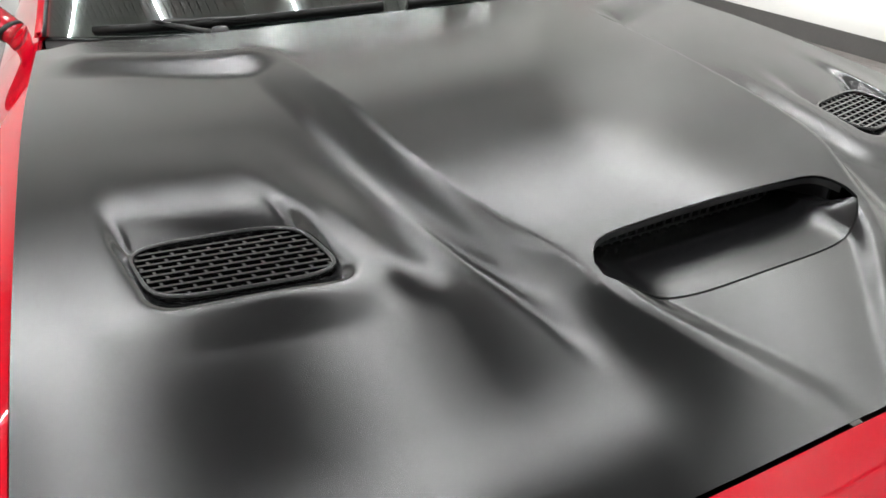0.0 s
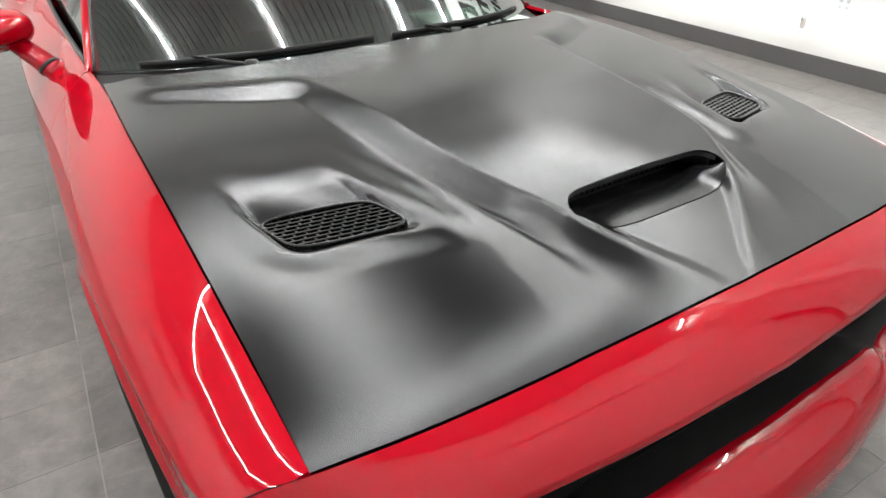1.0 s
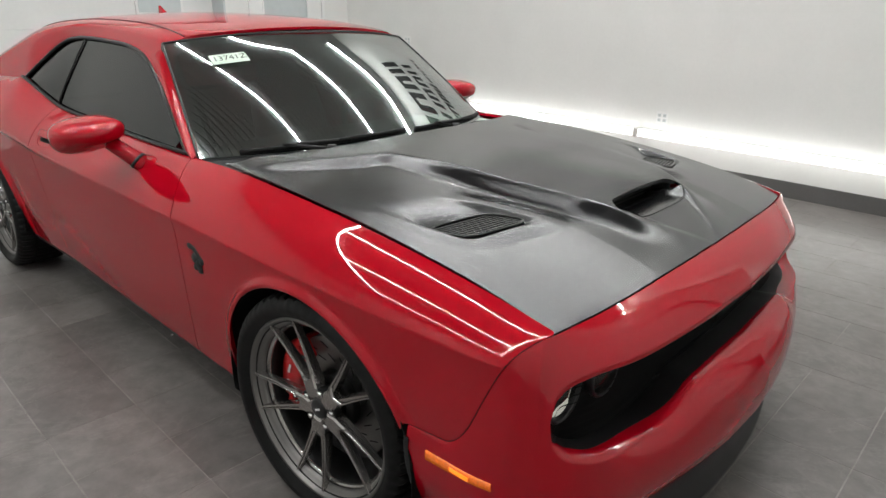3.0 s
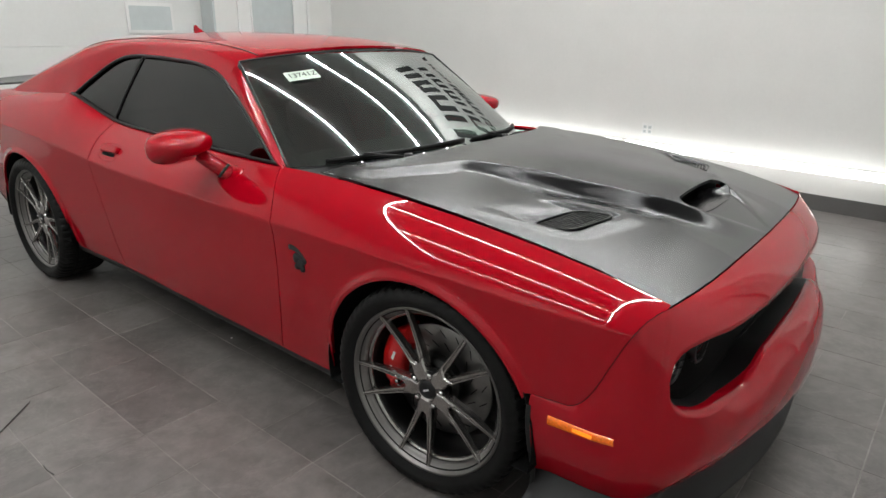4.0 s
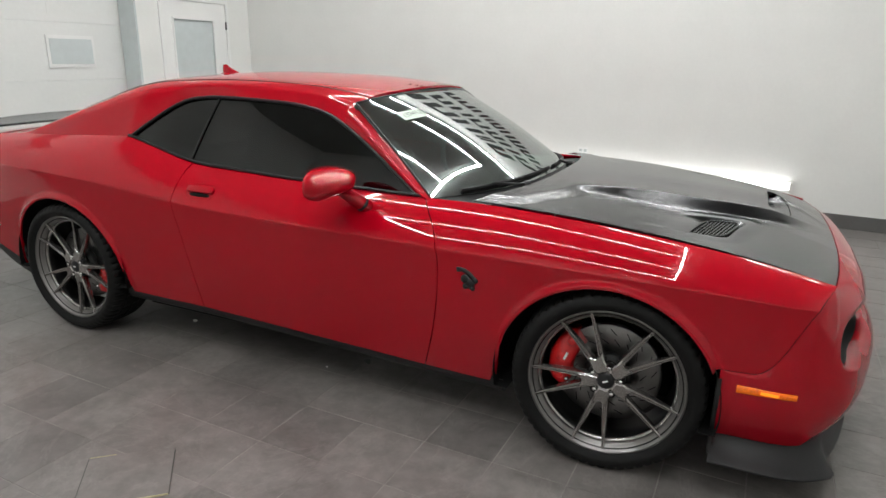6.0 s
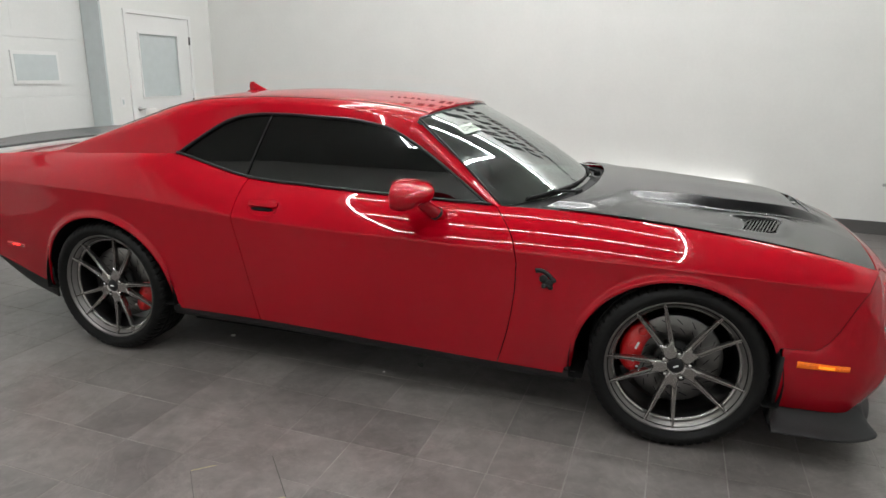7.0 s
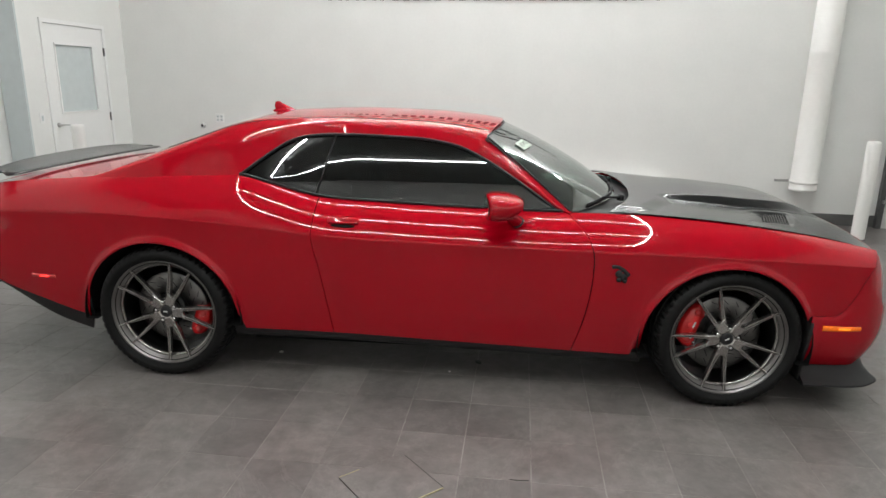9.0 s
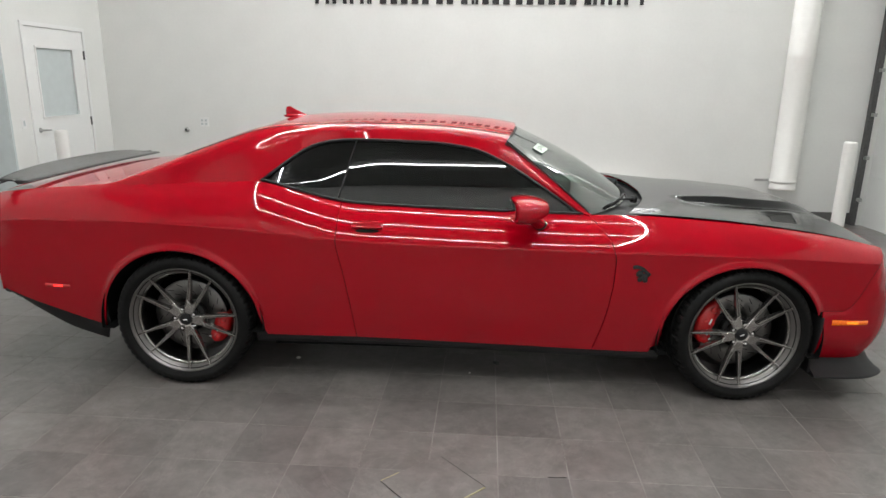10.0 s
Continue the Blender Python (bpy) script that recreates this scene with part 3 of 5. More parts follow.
V_ROWS = np.concatenate([np.linspace(0, 0.12, 5)[:-1], np.linspace(0.12, 0.9, 16)[:-1], np.linspace(0.9, 1.0, 5)[:-1], np.linspace(1.0, 1.12, 5)[:-1], np.linspace(1.12, 2, 16)])
door_front = spline((0.2, 0.69), (0.26, 0.708), (0.49, 0.763), (0.67, 0.781), (0.79, 0.775), (0.87, 0.742), (0.94, 0.672), (0.97, 0.632))
door_rear = spline((0.2, -0.545), (0.32, -0.56), (0.66, -0.617), (0.81, -0.647), (0.92, -0.642), (1.01, -0.635))


def side_panel(name, cols, s, left=None, right=None):
    """A panel of the body side; left and right are optional seams x(z)."""
    cols = np.asarray(cols, float)
    pts = np.zeros((len(cols), len(V_ROWS), 3))
    u = (cols - cols[0]) / (cols[-1] - cols[0])
    for j, v in enumerate(V_ROWS):
        x = cols.copy()
        for _ in range(3):
            y, z = side_at(x, v)
            a = left(z) if left else cols[0]
            b = right(z) if right else cols[-1]
            x = cols + (a - cols[0]) * (1 - u) + (b - cols[-1]) * u if (left or right) else cols
        y, z = side_at(x, v)
        pts[:, j] = np.stack([x, s * y, z], 1)
    me = grid(name, pts, out=(0, s, 0.3))
    bm = bmesh.new()
    bm.from_mesh(me)
    bmesh.ops.remove_doubles(bm, verts=bm.verts, dist=1e-5)
    bm.to_mesh(me)
    bm.free()
    return me


def arch_cols(c, n=30):
    cx, _, r = c
    return cx + r * -np.cos(np.linspace(0, math.pi, n)) * 0.99999


fender_cols = np.concatenate([np.linspace(0.775, 1.01, 10), arch_cols(ARCH_F, 44), np.linspace(1.87, 2.166, 20)])
door_cols = np.linspace(-0.64, 0.77, 48)
quarter_cols = np.concatenate([np.linspace(-2.50, -1.91, 18), arch_cols(ARCH_R, 44), np.linspace(-1.045, -0.645, 16)])
G = 0.0022
side_parts = {}
for s, tag in ((-1, "right"), (1, "left")):
    fender = put("front_fender", side_panel("front_fender", fender_cols, s, left=lambda z: door_front(np.clip(z, 0.2, 0.97)) + G), RED, car, thick=0.012)
    dr = put("door", side_panel("door", door_cols, s, left=lambda z: door_rear(np.clip(z, 0.2, 1.01)) + G, right=lambda z: door_front(np.clip(z, 0.2, 0.97)) - G), RED, car, "red car door with tinted glass", thick=0.012)
    quarter = put("rear_quarter_panel", side_panel("rear_quarter_panel", quarter_cols, s, right=lambda z: door_rear(np.clip(z, 0.2, 1.01)) - G), RED, car, thick=0.012)
    side_parts[s] = (fender, dr, quarter)

# ---- upper body ----
def glass_y(x, z):
    fl = 0.05 * step(-0.45, -1.08, x) * np.clip(1 - (z - 1.08) / 0.26, 0, 1)
    t = (z - 0.955) / 0.355
    return 0.783 - 0.152 * t - 0.010 * t * (t - 1) + fl + 0.006 * np.sin(np.pi * np.clip(t, 0, 1))


dlo_top = spline((-1.07, 1.098), (-1.0, 1.155), (-0.93, 1.208), (-0.85, 1.262), (-0.77, 1.295), (-0.66, 1.312), (-0.5, 1.316), (-0.3, 1.312), (-0.06, 1.298), (0.09, 1.268), (0.24, 1.20), (0.40, 1.105), (0.52, 1.026), (0.62, 0.957))
ws_edge = spline((0.225, 1.318), (0.33, 1.232), (0.45, 1.136), (0.56, 1.044), (0.68, 0.945))
roof_top = spline((-2.0, 1.068), (-1.92, 1.074), (-1.86, 1.088), (-1.75, 1.135), (-1.4, 1.278), (-1.1, 1.387), (-0.8, 1.419), (-0.4, 1.426), (0, 1.407), (0.25, 1.372), (0.4, 1.335))
knee_y = spline((-2.0, 0.796), (-1.8, 0.785), (-1.5, 0.752), (-1.2, 0.701), (-0.9, 0.636), (-0.6, 0.604), (-0.2, 0.597), (0.1, 0.608), (0.3, 0.624))
rail_drop = spline((-2.0, 0.006), (-1.8, 0.012), (-1.5, 0.022), (-1.2, 0.034), (-0.8, 0.042), (0.0, 0.044), (0.3, 0.046))


def upper_low(x):
    return np.where(x > -1.07, dlo_top(np.clip(x, -1.07, 0.62)), belt_z(np.clip(x, -2.6, -1.07)) - 0.002)


def roof_pts(cols, s_rows, s, inner=0.0):
    """Rows from the window's upper edge (or the crest) to the centre line, or to a half width kept free."""
    pts = np.zeros((len(cols), len(s_rows), 3))
    for i, x in enumerate(cols):
        zl = float(upper_low(np.array(x)))
        yl = float(glass_y(x, zl)) if x > -1.07 else float(belt_y(x))
        if -1.5 < x <= -1.07:
            yl = yl * (1 - step(-1.5, -1.07, x)) + float(glass_y(-1.07, 1.098)) * step(-1.5, -1.07, x)
        zt = float(roof_top(x))
        dz = max(0.006, zt - zl - float(rail_drop(x)))
        yk, zk = float(knee_y(x)), zl + dz
        a0, a1 = (yl + (yk - yl) * 0.62, zl + dz * 0.62), (yk * 0.80, zk + (zt - zk) * 0.42)
        for j, q in enumerate(s_rows):
            if q < 0.3:
                t = q / 0.3
                y, z = yl + (a0[0] - yl) * t, zl + (a0[1] - zl) * t
            elif q < 0.65:
                t = (q - 0.3) / 0.35
                y, z = ((1 - t) ** 2 * m0 + 2 * t * (1 - t) * m1 + t * t * m2 for m0, m1, m2 in zip(a0, (yk, zk), a1))
            else:
                t = (q - 0.65) / 0.35
                y = a1[0] * (1 - t)
                z = a1[1] + (zt - a1[1]) * (1 - (1 - t) ** 2)
            z -= 0.022 * float(step(0.52, 0.45, y) * step(-1.06, -1.16, x))
            bow = 0.085 * (1 - (y / 0.646) ** 2) * step(-0.7, 0.22, x)
            pts[i, j] = (x + bow, s * y, z)
    return pts


rows_s = np.concatenate([np.linspace(0, 0.3, 6)[:-1], np.linspace(0.3, 0.65, 14)[:-1], np.linspace(0.65, 1, 12)])
roof_cols = np.concatenate([np.linspace(-1.98, -1.07, 34)[:-1], np.linspace(-1.07, -0.6, 24)[:-1], np.linspace(-0.6, 0.222, 26)])
right = roof_pts(roof_cols, rows_s, -1)
left = roof_pts(roof_cols, rows_s, 1)[:, ::-1]
roof = put("roof", grid("roof", np.concatenate([right, left[:, 1:]], 1), out=(0, 0, 1)), RED, car, thick=0.012)
for s in (-1, 1):
    cols = np.linspace(0.19, 0.668, 26)
    pts = np.zeros((26, 11, 3))
    for i, x in enumerate(cols):
        zl, zh = float(dlo_top(min(x, 0.62))), float(ws_edge(max(x, 0.225)))
        if x > 0.62:
            zl = 0.957 - (x - 0.62) * 0.1
        for j, q in enumerate(np.linspace(0, 1, 9)):
            z = zl + (zh - zl) * q
            pts[i, j] = (x, s * (float(glass_y(x, z)) + 0.014 * math.sin(math.pi * min(1, q * 1.15)) - 0.006 * q), z)
        x9, y9, z9 = pts[i, 8]
        pts[i, 9] = (x9 + 0.006, y9 - s * 0.012, z9 + 0.001)
        pts[i, 10] = (x9 + 0.004, y9 - s * 0.030, z9 - 0.016)
    put("front_pillar", grid("front_pillar", pts, out=(0.3, s, 0.3)), RED, car, thick=0.012)

for s in (-1, 1):
    line = []
    for x in np.linspace(-1.5, 0.215, 50):
        row = roof_pts(np.array([x]), np.array([0.56]), s)[0, 0]
        line.append((row[0], row[1], row[2] + 0.0002))
    put("roof_seam", tube("roof_seam", line, 0.0028, 6), TRIM, car, "thin dark roof seam")

# side glass, its black surround and the pillar strip
def b_line(z):
    return -0.66 + 0.085 * (z - 1.0) / 0.315


def dlo_low(x):
    return belt_z(np.clip(x, -1.06, 0.62)) + 0.004


for s in (-1, 1):
    dr, quarter = side_parts[s][1], side_parts[s][2]
    for name, owner, u0, u1 in (("quarter_glass", quarter, -1.062, None), ("door_glass", dr, None, 0.612)):
        pts = np.zeros((24, 12, 3))
        for j, q in enumerate(np.linspace(0, 1, 12)):
            for i, u in enumerate(np.linspace(0, 1, 24)):
                a = u0 if u0 is not None else float(b_line(1.0 + 0.3 * q)) + 0.002
                b = u1 if u1 is not None else float(b_line(1.0 + 0.3 * q)) - 0.002
                x = a + (b - a) * u
                z = float(dlo_low(x)) * (1 - q) + float(dlo_top(np.clip(x, -1.07, 0.62))) * q
                pts[i, j] = (x, s * (float(glass_y(x, z)) - 0.010), z)
        put(name, grid(name, pts, out=(0, s, 0.2)), SIDE_GLASS, owner, "dark tinted window glass", thick=0.004)
    ring = [(x, s * float(glass_y(x, float(dlo_top(x)) - 0.006)), float(dlo_top(x)) - 0.006) for x in np.linspace(-1.062, 0.612, 70)]
    put("upper_window_trim", tube("upper_window_trim", ring, 0.0075, 8, flat=1.0), TRIM, car, "gloss black window trim")
    ring = [(x, s * float(belt_y(x) - 0.002), float(dlo_low(x)) + 0.004) for x in np.linspace(-1.06, 0.63, 60)]
    put("belt_trim", tube("belt_trim", ring, 0.0075, 8), TRIM, car, "gloss black window trim")
    ring = [(float(b_line(z)), s * float(glass_y(float(b_line(z)), z) - 0.004), z) for z in np.linspace(1.0, 1.31, 10)]
    put("window_divider", tube("window_divider", ring, 0.004, 8), TRIM, car)

# windscreen: rows from its lower to its upper edge
def screen(u, w):
    """u -1..1 across, w 0..1 upwards."""
    a = abs(u)
    base = (0.985 - 0.315 * a ** 2.6, 0.775 * a, 0.985 - 0.03 * a ** 2)
    top = (0.312 - 0.085 * a ** 2, 0.643 * a, 1.356 - 0.038 * a ** 2.4)
    x, y, z = (base[k] * (1 - w) + top[k] * w for k in range(3))
    lift = 0.028 * math.sin(math.pi * w) * (1 - a ** 3 * 0.75)
    return x + lift * 0.45, (1 if u > 0 else -1) * y, z + lift * 0.8


pts = [[screen(u, w) for w in np.linspace(0, 1, 20)] for u in np.linspace(-1, 1, 41)]
windscreen = put("windscreen", grid("windscreen", pts, out=(0.5, 0, 1)), HAZE_GLASS, car, "clear windscreen with a dark interior behind it", thick=0.005)
windscreen.visible_shadow = False
band = [[tuple(np.array(screen(u, w)) - np.array((0.012, 0, 0.014))) for w in (0.955, 0.985, 1.0)] for u in np.linspace(-1, 1, 31)]
put("upper_band", grid("upper_band", band, out=(0.5, 0, 1)), TRIM, windscreen, thick=0.002)
for s in (-1, 1):
    side_band = [[tuple(np.array(screen(s * u, w)) - np.array((0.006, 0, 0.008))) for u in (0.945, 0.97, 1.0)] for w in np.linspace(0, 1, 18)]
    put("side_band", grid("side_band", side_band, out=(0.5, 0, 1)), TRIM, windscreen, thick=0.002)
low_band = [[tuple(np.array(screen(u, w)) - np.array((0.006, 0, 0.008))) for w in (0.0, 0.03, 0.055)] for u in np.linspace(-1, 1, 31)]
put("lower_band", grid("lower_band", low_band, out=(0.5, 0, 1)), TRIM, windscreen, thick=0.002)
edge = [screen(-0.998, w) for w in np.linspace(0, 0.995, 16)] + [screen(u, 1.0) for u in np.linspace(-0.99, 0.99, 24)] + [screen(0.998, w) for w in np.linspace(0.995, 0, 16)]
put("screen_seal", tube("screen_seal", edge, 0.005, 6), TRIM, windscreen)

# rear window, boot lid, rear bumper
pts = [[(-1.17 - 0.58 * w, y, float(roof_top(-1.17 - 0.58 * w)) - 0.018) for w in np.linspace(0, 1, 12)] for y in np.linspace(-0.42, 0.42, 15)]
put("rear_window", grid("rear_window", pts, out=(-0.3, 0, 1)), SIDE_GLASS, car, thick=0.004)
lid_cols = np.linspace(-2.50, -1.66, 26)
pts = [[(x - 0.05 * (1 - (e) ** 2) * step(-2.2, -2.5, x), e * (float(belt_y(x)) - 0.0), float(belt_z(x)) + 0.022 * (1 - abs(e) ** 2.5) * step(-2.55, -2.3, x)) for e in np.linspace(-1, 1, 25)] for x in lid_cols]
put("boot_lid", grid("boot_lid", pts, out=(0, 0, 1)), RED, car, thick=0.012)


def tail_pt(u, v):
    """u 0..1 from the right flank round the tail to the left flank, v 0..1 upwards."""
    a = 2 * u - 1
    y = math.copysign(1 - (1 - abs(a)) ** 1.9, a)
    z = 0.485 - 0.02 * (1 - a * a) + (1.0 + 0.02 * (1 - a * a) - 0.485) * v
    yc, zc = float(crease_y(-2.50)), float(crease_z(-2.50))
    if v * 1.0 <= 0.85:
        half = float(side_low(-2.50, z))
    else:
        half = float(side_low(-2.50, zc)) - 0.10 * ((v - 0.85) / 0.15) ** 2
    x = -2.50 - 0.10 * (1 - abs(y) ** 2.6) - 0.02 * math.sin(math.pi * v) * (1 - abs(y) ** 4)
    return (x, y * half, z)


pts = [[tail_pt(u, v) for v in np.linspace(0, 1, 22)] for u in np.linspace(0, 1, 41)]
put("rear_bumper", grid("rear_bumper", pts, out=(-1, 0, 0)), RED, car, thick=0.012)
pts = []
for u in np.linspace(0, 1, 41):
    x, y, z = tail_pt(u, 0)
    pts.append([(x + 0.004, y * 0.996, z + 0.006), (x + 0.006, y * 0.993, z - 0.012), (x + 0.02, y * 0.98, z - 0.026)])
put("rear_valance", grid("rear_valance", pts, out=(-1, 0, -0.2)), PLASTIC, car, "matte black lower valance", thick=0.01)
for s in (-1, 1):
    pts = []
    for x in np.linspace(-2.50, -1.90, 16):
        zl = float(low_z(np.array(x)))
        yl = float(side_low(x, zl))
        k = float(step(-2.52, -2.1, x))
        pts.append([(x, s * (yl - 0.004), zl + 0.006), (x, s * (yl - 0.010), zl - 0.015 - 0.035 * k), (x, s * (yl - 0.03), zl - 0.025 - 0.07 * k)])
    put("lower_rear_trim", grid("lower_rear_trim", pts, out=(0, s, -0.3)), PLASTIC, car, "matte black lower trim", thick=0.01)

# boot spoiler: a raised black blade across the tail
pts = []
for a in np.linspace(-1, 1, 37):
    y = 0.775 * a
    xf, xr = -2.31 - 0.02 * abs(a) ** 2, -2.49 - 0.05 * (1 - a * a)
    zd = 1.045 + 0.012 * (1 - a * a)
    end = 1 - 0.25 * step(0.93, 1.0, abs(a))
    zt = zd + (0.030 + 0.020 * (1 - a ** 4)) * end
    row = [(xf, zd + 0.012), (xf - 0.02, zd + 0.022)]
    row += [(xf + (xr - xf) * q, zd + 0.022 + (zt - zd - 0.022) * q ** 1.5) for q in (0.2, 0.4, 0.6, 0.8, 0.95)]
    row += [(xr, zt + 0.001), (xr - 0.006, zt - 0.008), (xr + 0.01, zt - 0.018), (xr + 0.08, zd + 0.03), (xr + 0.11, zd + 0.006)]
    pts.append([(x, y, z) for x, z in row])
me = grid("boot_spoiler", pts, closed_v=True)
bm = bmesh.new()
bm.from_mesh(me)
bm.verts.ensure_lookup_table()
bm.faces.new([bm.verts[k] for k in range(12)])
bm.faces.new([bm.verts[36 * 12 + k] for k in range(12)])
bmesh.ops.recalc_face_normals(bm, faces=bm.faces)
bm.to_mesh(me)
bm.free()
me.polygons.foreach_set("use_smooth", [True] * len(me.polygons))
put("boot_spoiler", me, SATIN, car, "satin black spoiler across the boot lid")

# ---- hood ----
hood_rear = spline((0, 1.05), (0.3, 1.035), (0.55, 0.985), (0.70, 0.915), (0.775, 0.862))
hood_front = spline((0, 2.217), (0.2, 2.214), (0.46, 2.203), (0.65, 2.184), (0.785, 2.163))
hood_half = spline((0.8, 0.7765), (0.9, 0.778), (1.2, 0.7845), (1.6, 0.7845), (2.0, 0.7815), (2.22, 0.7785))
hood_base = spline((0.8, 0.998), (1.05, 0.992), (1.3, 0.978), (1.6, 0.949), (1.85, 0.915), (1.97, 0.894), (2.08, 0.868), (2.16, 0.844), (2.225, 0.820))
rise_top = spline((0.95, 0.372), (1.2, 0.357), (1.5, 0.322), (1.75, 0.297), (1.9, 0.263), (1.975, 0.226), (2.04, 0.198), (2.1, 0.153), (2.15, 0.112), (2.2, 0.08), (2.3, 0.06))
rise_foot = spline((0.95, 0.445), (1.26, 0.425), (1.43, 0.397), (1.65, 0.366), (1.76, 0.345), (1.89, 0.318), (2.02, 0.280), (2.1, 0.265), (2.2, 0.215), (2.3, 0.19))
rise_h = spline((0.85, 0.015), (1.1, 0.017), (1.3, 0.027), (1.55, 0.041), (1.8, 0.042), (1.95, 0.038), (2.0, 0.033), (2.06, 0.022), (2.12, 0.010), (2.19, 0.002), (2.3, 0.0))
insert_half = spline((1.9, 0.203), (1.98, 0.202), (2.04, 0.185), (2.1, 0.140), (2.15, 0.098), (2.2, 0.06), (2.3, 0.05))
LIP_HALF = 0.203
VC, E1, E2 = (1.767, 0.555), (0.267, -0.964), (0.980, -0.19)


def lip_x(a):
    return 1.957 + 0.032 * np.clip(a / LIP_HALF, 0, 1) ** 14


def insert_x(a):
    return 2.052 - 0.046 * np.clip(a / LIP_HALF, 0, 1) ** 5


def vent_frame(x, a):
    """Skewed place in the vent: p inwards, q forwards."""
    dx, da = x - VC[0], a - VC[1]
    det = E1[0] * E2[1] - E1[1] * E2[0]
    return (dx * E2[1] - da * E2[0]) / det, (E1[0] * da - E1[1] * dx) / det


def rounded_sd(p, q, left, right, front, r):
    """Distance to a rounded strip that is open towards the windscreen."""
    qx, qz = np.abs(p - (left + right) / 2) - (right - left) / 2 + r, q - front + r
    return np.hypot(np.maximum(qx, 0), np.maximum(qz, 0)) + np.minimum(np.maximum(qx, qz), 0) - r


def hood_z(x, y, ahead):
    a = np.abs(y)
    hw = hood_half(x)
    z = hood_base(x) + 0.016 * step(1.6, 1.95, x) * np.clip((0.78 - a) / 0.42, 0, 1) - 0.029 * (a / hw) ** 1.9
    # raised centre and the strip along the cowl that it grows out of
    f = np.clip((rise_foot(x) - a) / (rise_foot(x) - rise_top(x)), 0, 1)
    t = 0.55 * f ** 1.5 + 0.45 * step(0, 1, f)
    back = x - hood_rear(np.clip(a, 0, 0.775))
    cowl_strip = step(0.20, 0.085, back - 0.05 * step(0.66, 0.42, a)) * step(0.775, 0.68, a)
    t = 1 - (1 - t) * (1 - cowl_strip)
    inner = step(insert_half(x) - 0.001, insert_half(x) - 0.040, a)
    r = rise_h(x) * t
    crown = 0.004 * (1 - np.clip(a / 0.2, 0, 1) ** 2) ** 2 * step(1.2, 1.9, x)
    z = z + np.where(ahead, r * (1 - inner) + 0.014 * inner * step(2.2, 2.02, x), r + crown)
    # the vent: a raised terrace, and in it a ramp that sinks towards the grille
    p, q = vent_frame(x, a)
    terrace = 0.0095 * step(0.055, -0.012, rounded_sd(p, q, -0.128, 0.160, 0.106, 0.05)) * step(-0.36, -0.04, q) * (0.3 + 0.7 * step(-0.13, 0.05, p))
    wall = rounded_sd(p, q, -0.116, 0.116, 0.084, 0.036)
    inside = step(0.006, -0.018 - 0.03 * step(-0.07, -0.24, q), wall)
    ramp = np.clip((q + 0.40) / 0.335, 0, 1) ** 5
    deep = 0.021 * ramp * (1 - 0.6 * np.clip((q + 0.060) / 0.125, 0, 1))
    return z + terrace - deep * inside


eta = np.unique(np.concatenate([np.linspace(-1, 1, 261), np.linspace(-LIP_HALF, LIP_HALF, 41) / 0.78, np.array([-1, 1]) * (LIP_HALF + 0.006) / 0.78]))
n1, n2, n3 = 230, 6, 50
xi = np.concatenate([np.linspace(0, 1, n1), 1 + np.linspace(0, 1, n2), 2 + np.linspace(0, 1, n3)[1:]])
pts = np.zeros((len(xi), len(eta), 3))
for i, t in enumerate(xi):
    a0 = np.abs(eta) * 0.78
    xr, xl, xn, xf = hood_rear(np.clip(a0, 0, 0.775)), lip_x(a0), insert_x(a0), hood_front(np.clip(a0, 0, 0.785))
    x = xr + (xl - xr) * t if t <= 1 and i < n1 else xl + (xn - xl) * (t - 1) if i < n1 + n2 else xn + (xf - xn) * (t - 2)
    y = eta * hood_half(x)
    pts[i] = np.stack([x, y, hood_z(x, y, i >= n1)], 1)
half = np.abs(eta) * 0.78


def hood_hole(i, j):
    mid = (half[j] + half[j + 1]) / 2
    if i == n1 - 1 and mid >= LIP_HALF:
        return True
    if n1 - 1 <= i < n1 + n2 - 1 and mid < LIP_HALF:
        return True
    return False


me = grid("hood", pts, out=(0, 0, 1), skip=hood_hole)
bm = bmesh.new()
bm.from_mesh(me)
bmesh.ops.remove_doubles(bm, verts=[v for v in bm.verts if abs(v.co.y) > LIP_HALF - 0.01], dist=2e-5)
vent_faces = []
for f in bm.faces:
    c = f.calc_center_median()
    p, q = vent_frame(c.x, abs(c.y))
    qx, qz = abs(p) - 0.080, abs(q) - 0.045
    if math.hypot(max(qx, 0), max(qz, 0)) + min(max(qx, qz), 0) < 0.018:
        vent_faces.append(f)
bmesh.ops.delete(bm, geom=vent_faces, context="FACES")
bm.to_mesh(me)
bm.free()
hood = put("hood", me, SATIN, car, "satin black hood with a scoop and two vents", thick=0.004)

# scoop throat: floor, walls and a dark mesh at its back
LH = LIP_HALF - 0.003
pts = []
for y in np.linspace(-LH, LH, 25):
    a = abs(y)
    xn = float(insert_x(np.array(a)))
    zf = float(hood_z(np.array(xn), np.array(y), True))
    lx = float(lip_x(np.array(a)))
    zl = float(hood_z(np.array(lx), np.array(y), False))
    row = [(xn - 0.0005, zf - 0.0012)]
    for q in (0.15, 0.35, 0.6, 0.85, 1.0):
        row.append((xn + (lx - 0.004 - xn) * q, zf + (min(zf, zl - 0.027) - 0.003 - zf) * q ** 1.6))
    row += [(lx - 0.04, row[-1][1] - 0.010), (lx - 0.09, row[-1][1] - 0.022), (1.846, row[-1][1] - 0.03)]
    pts.append([(x, y, z) for x, z in row])
put("scoop_floor", grid("scoop_floor", pts, out=(0, 0, 1)), SATIN, hood, thick=0.004)
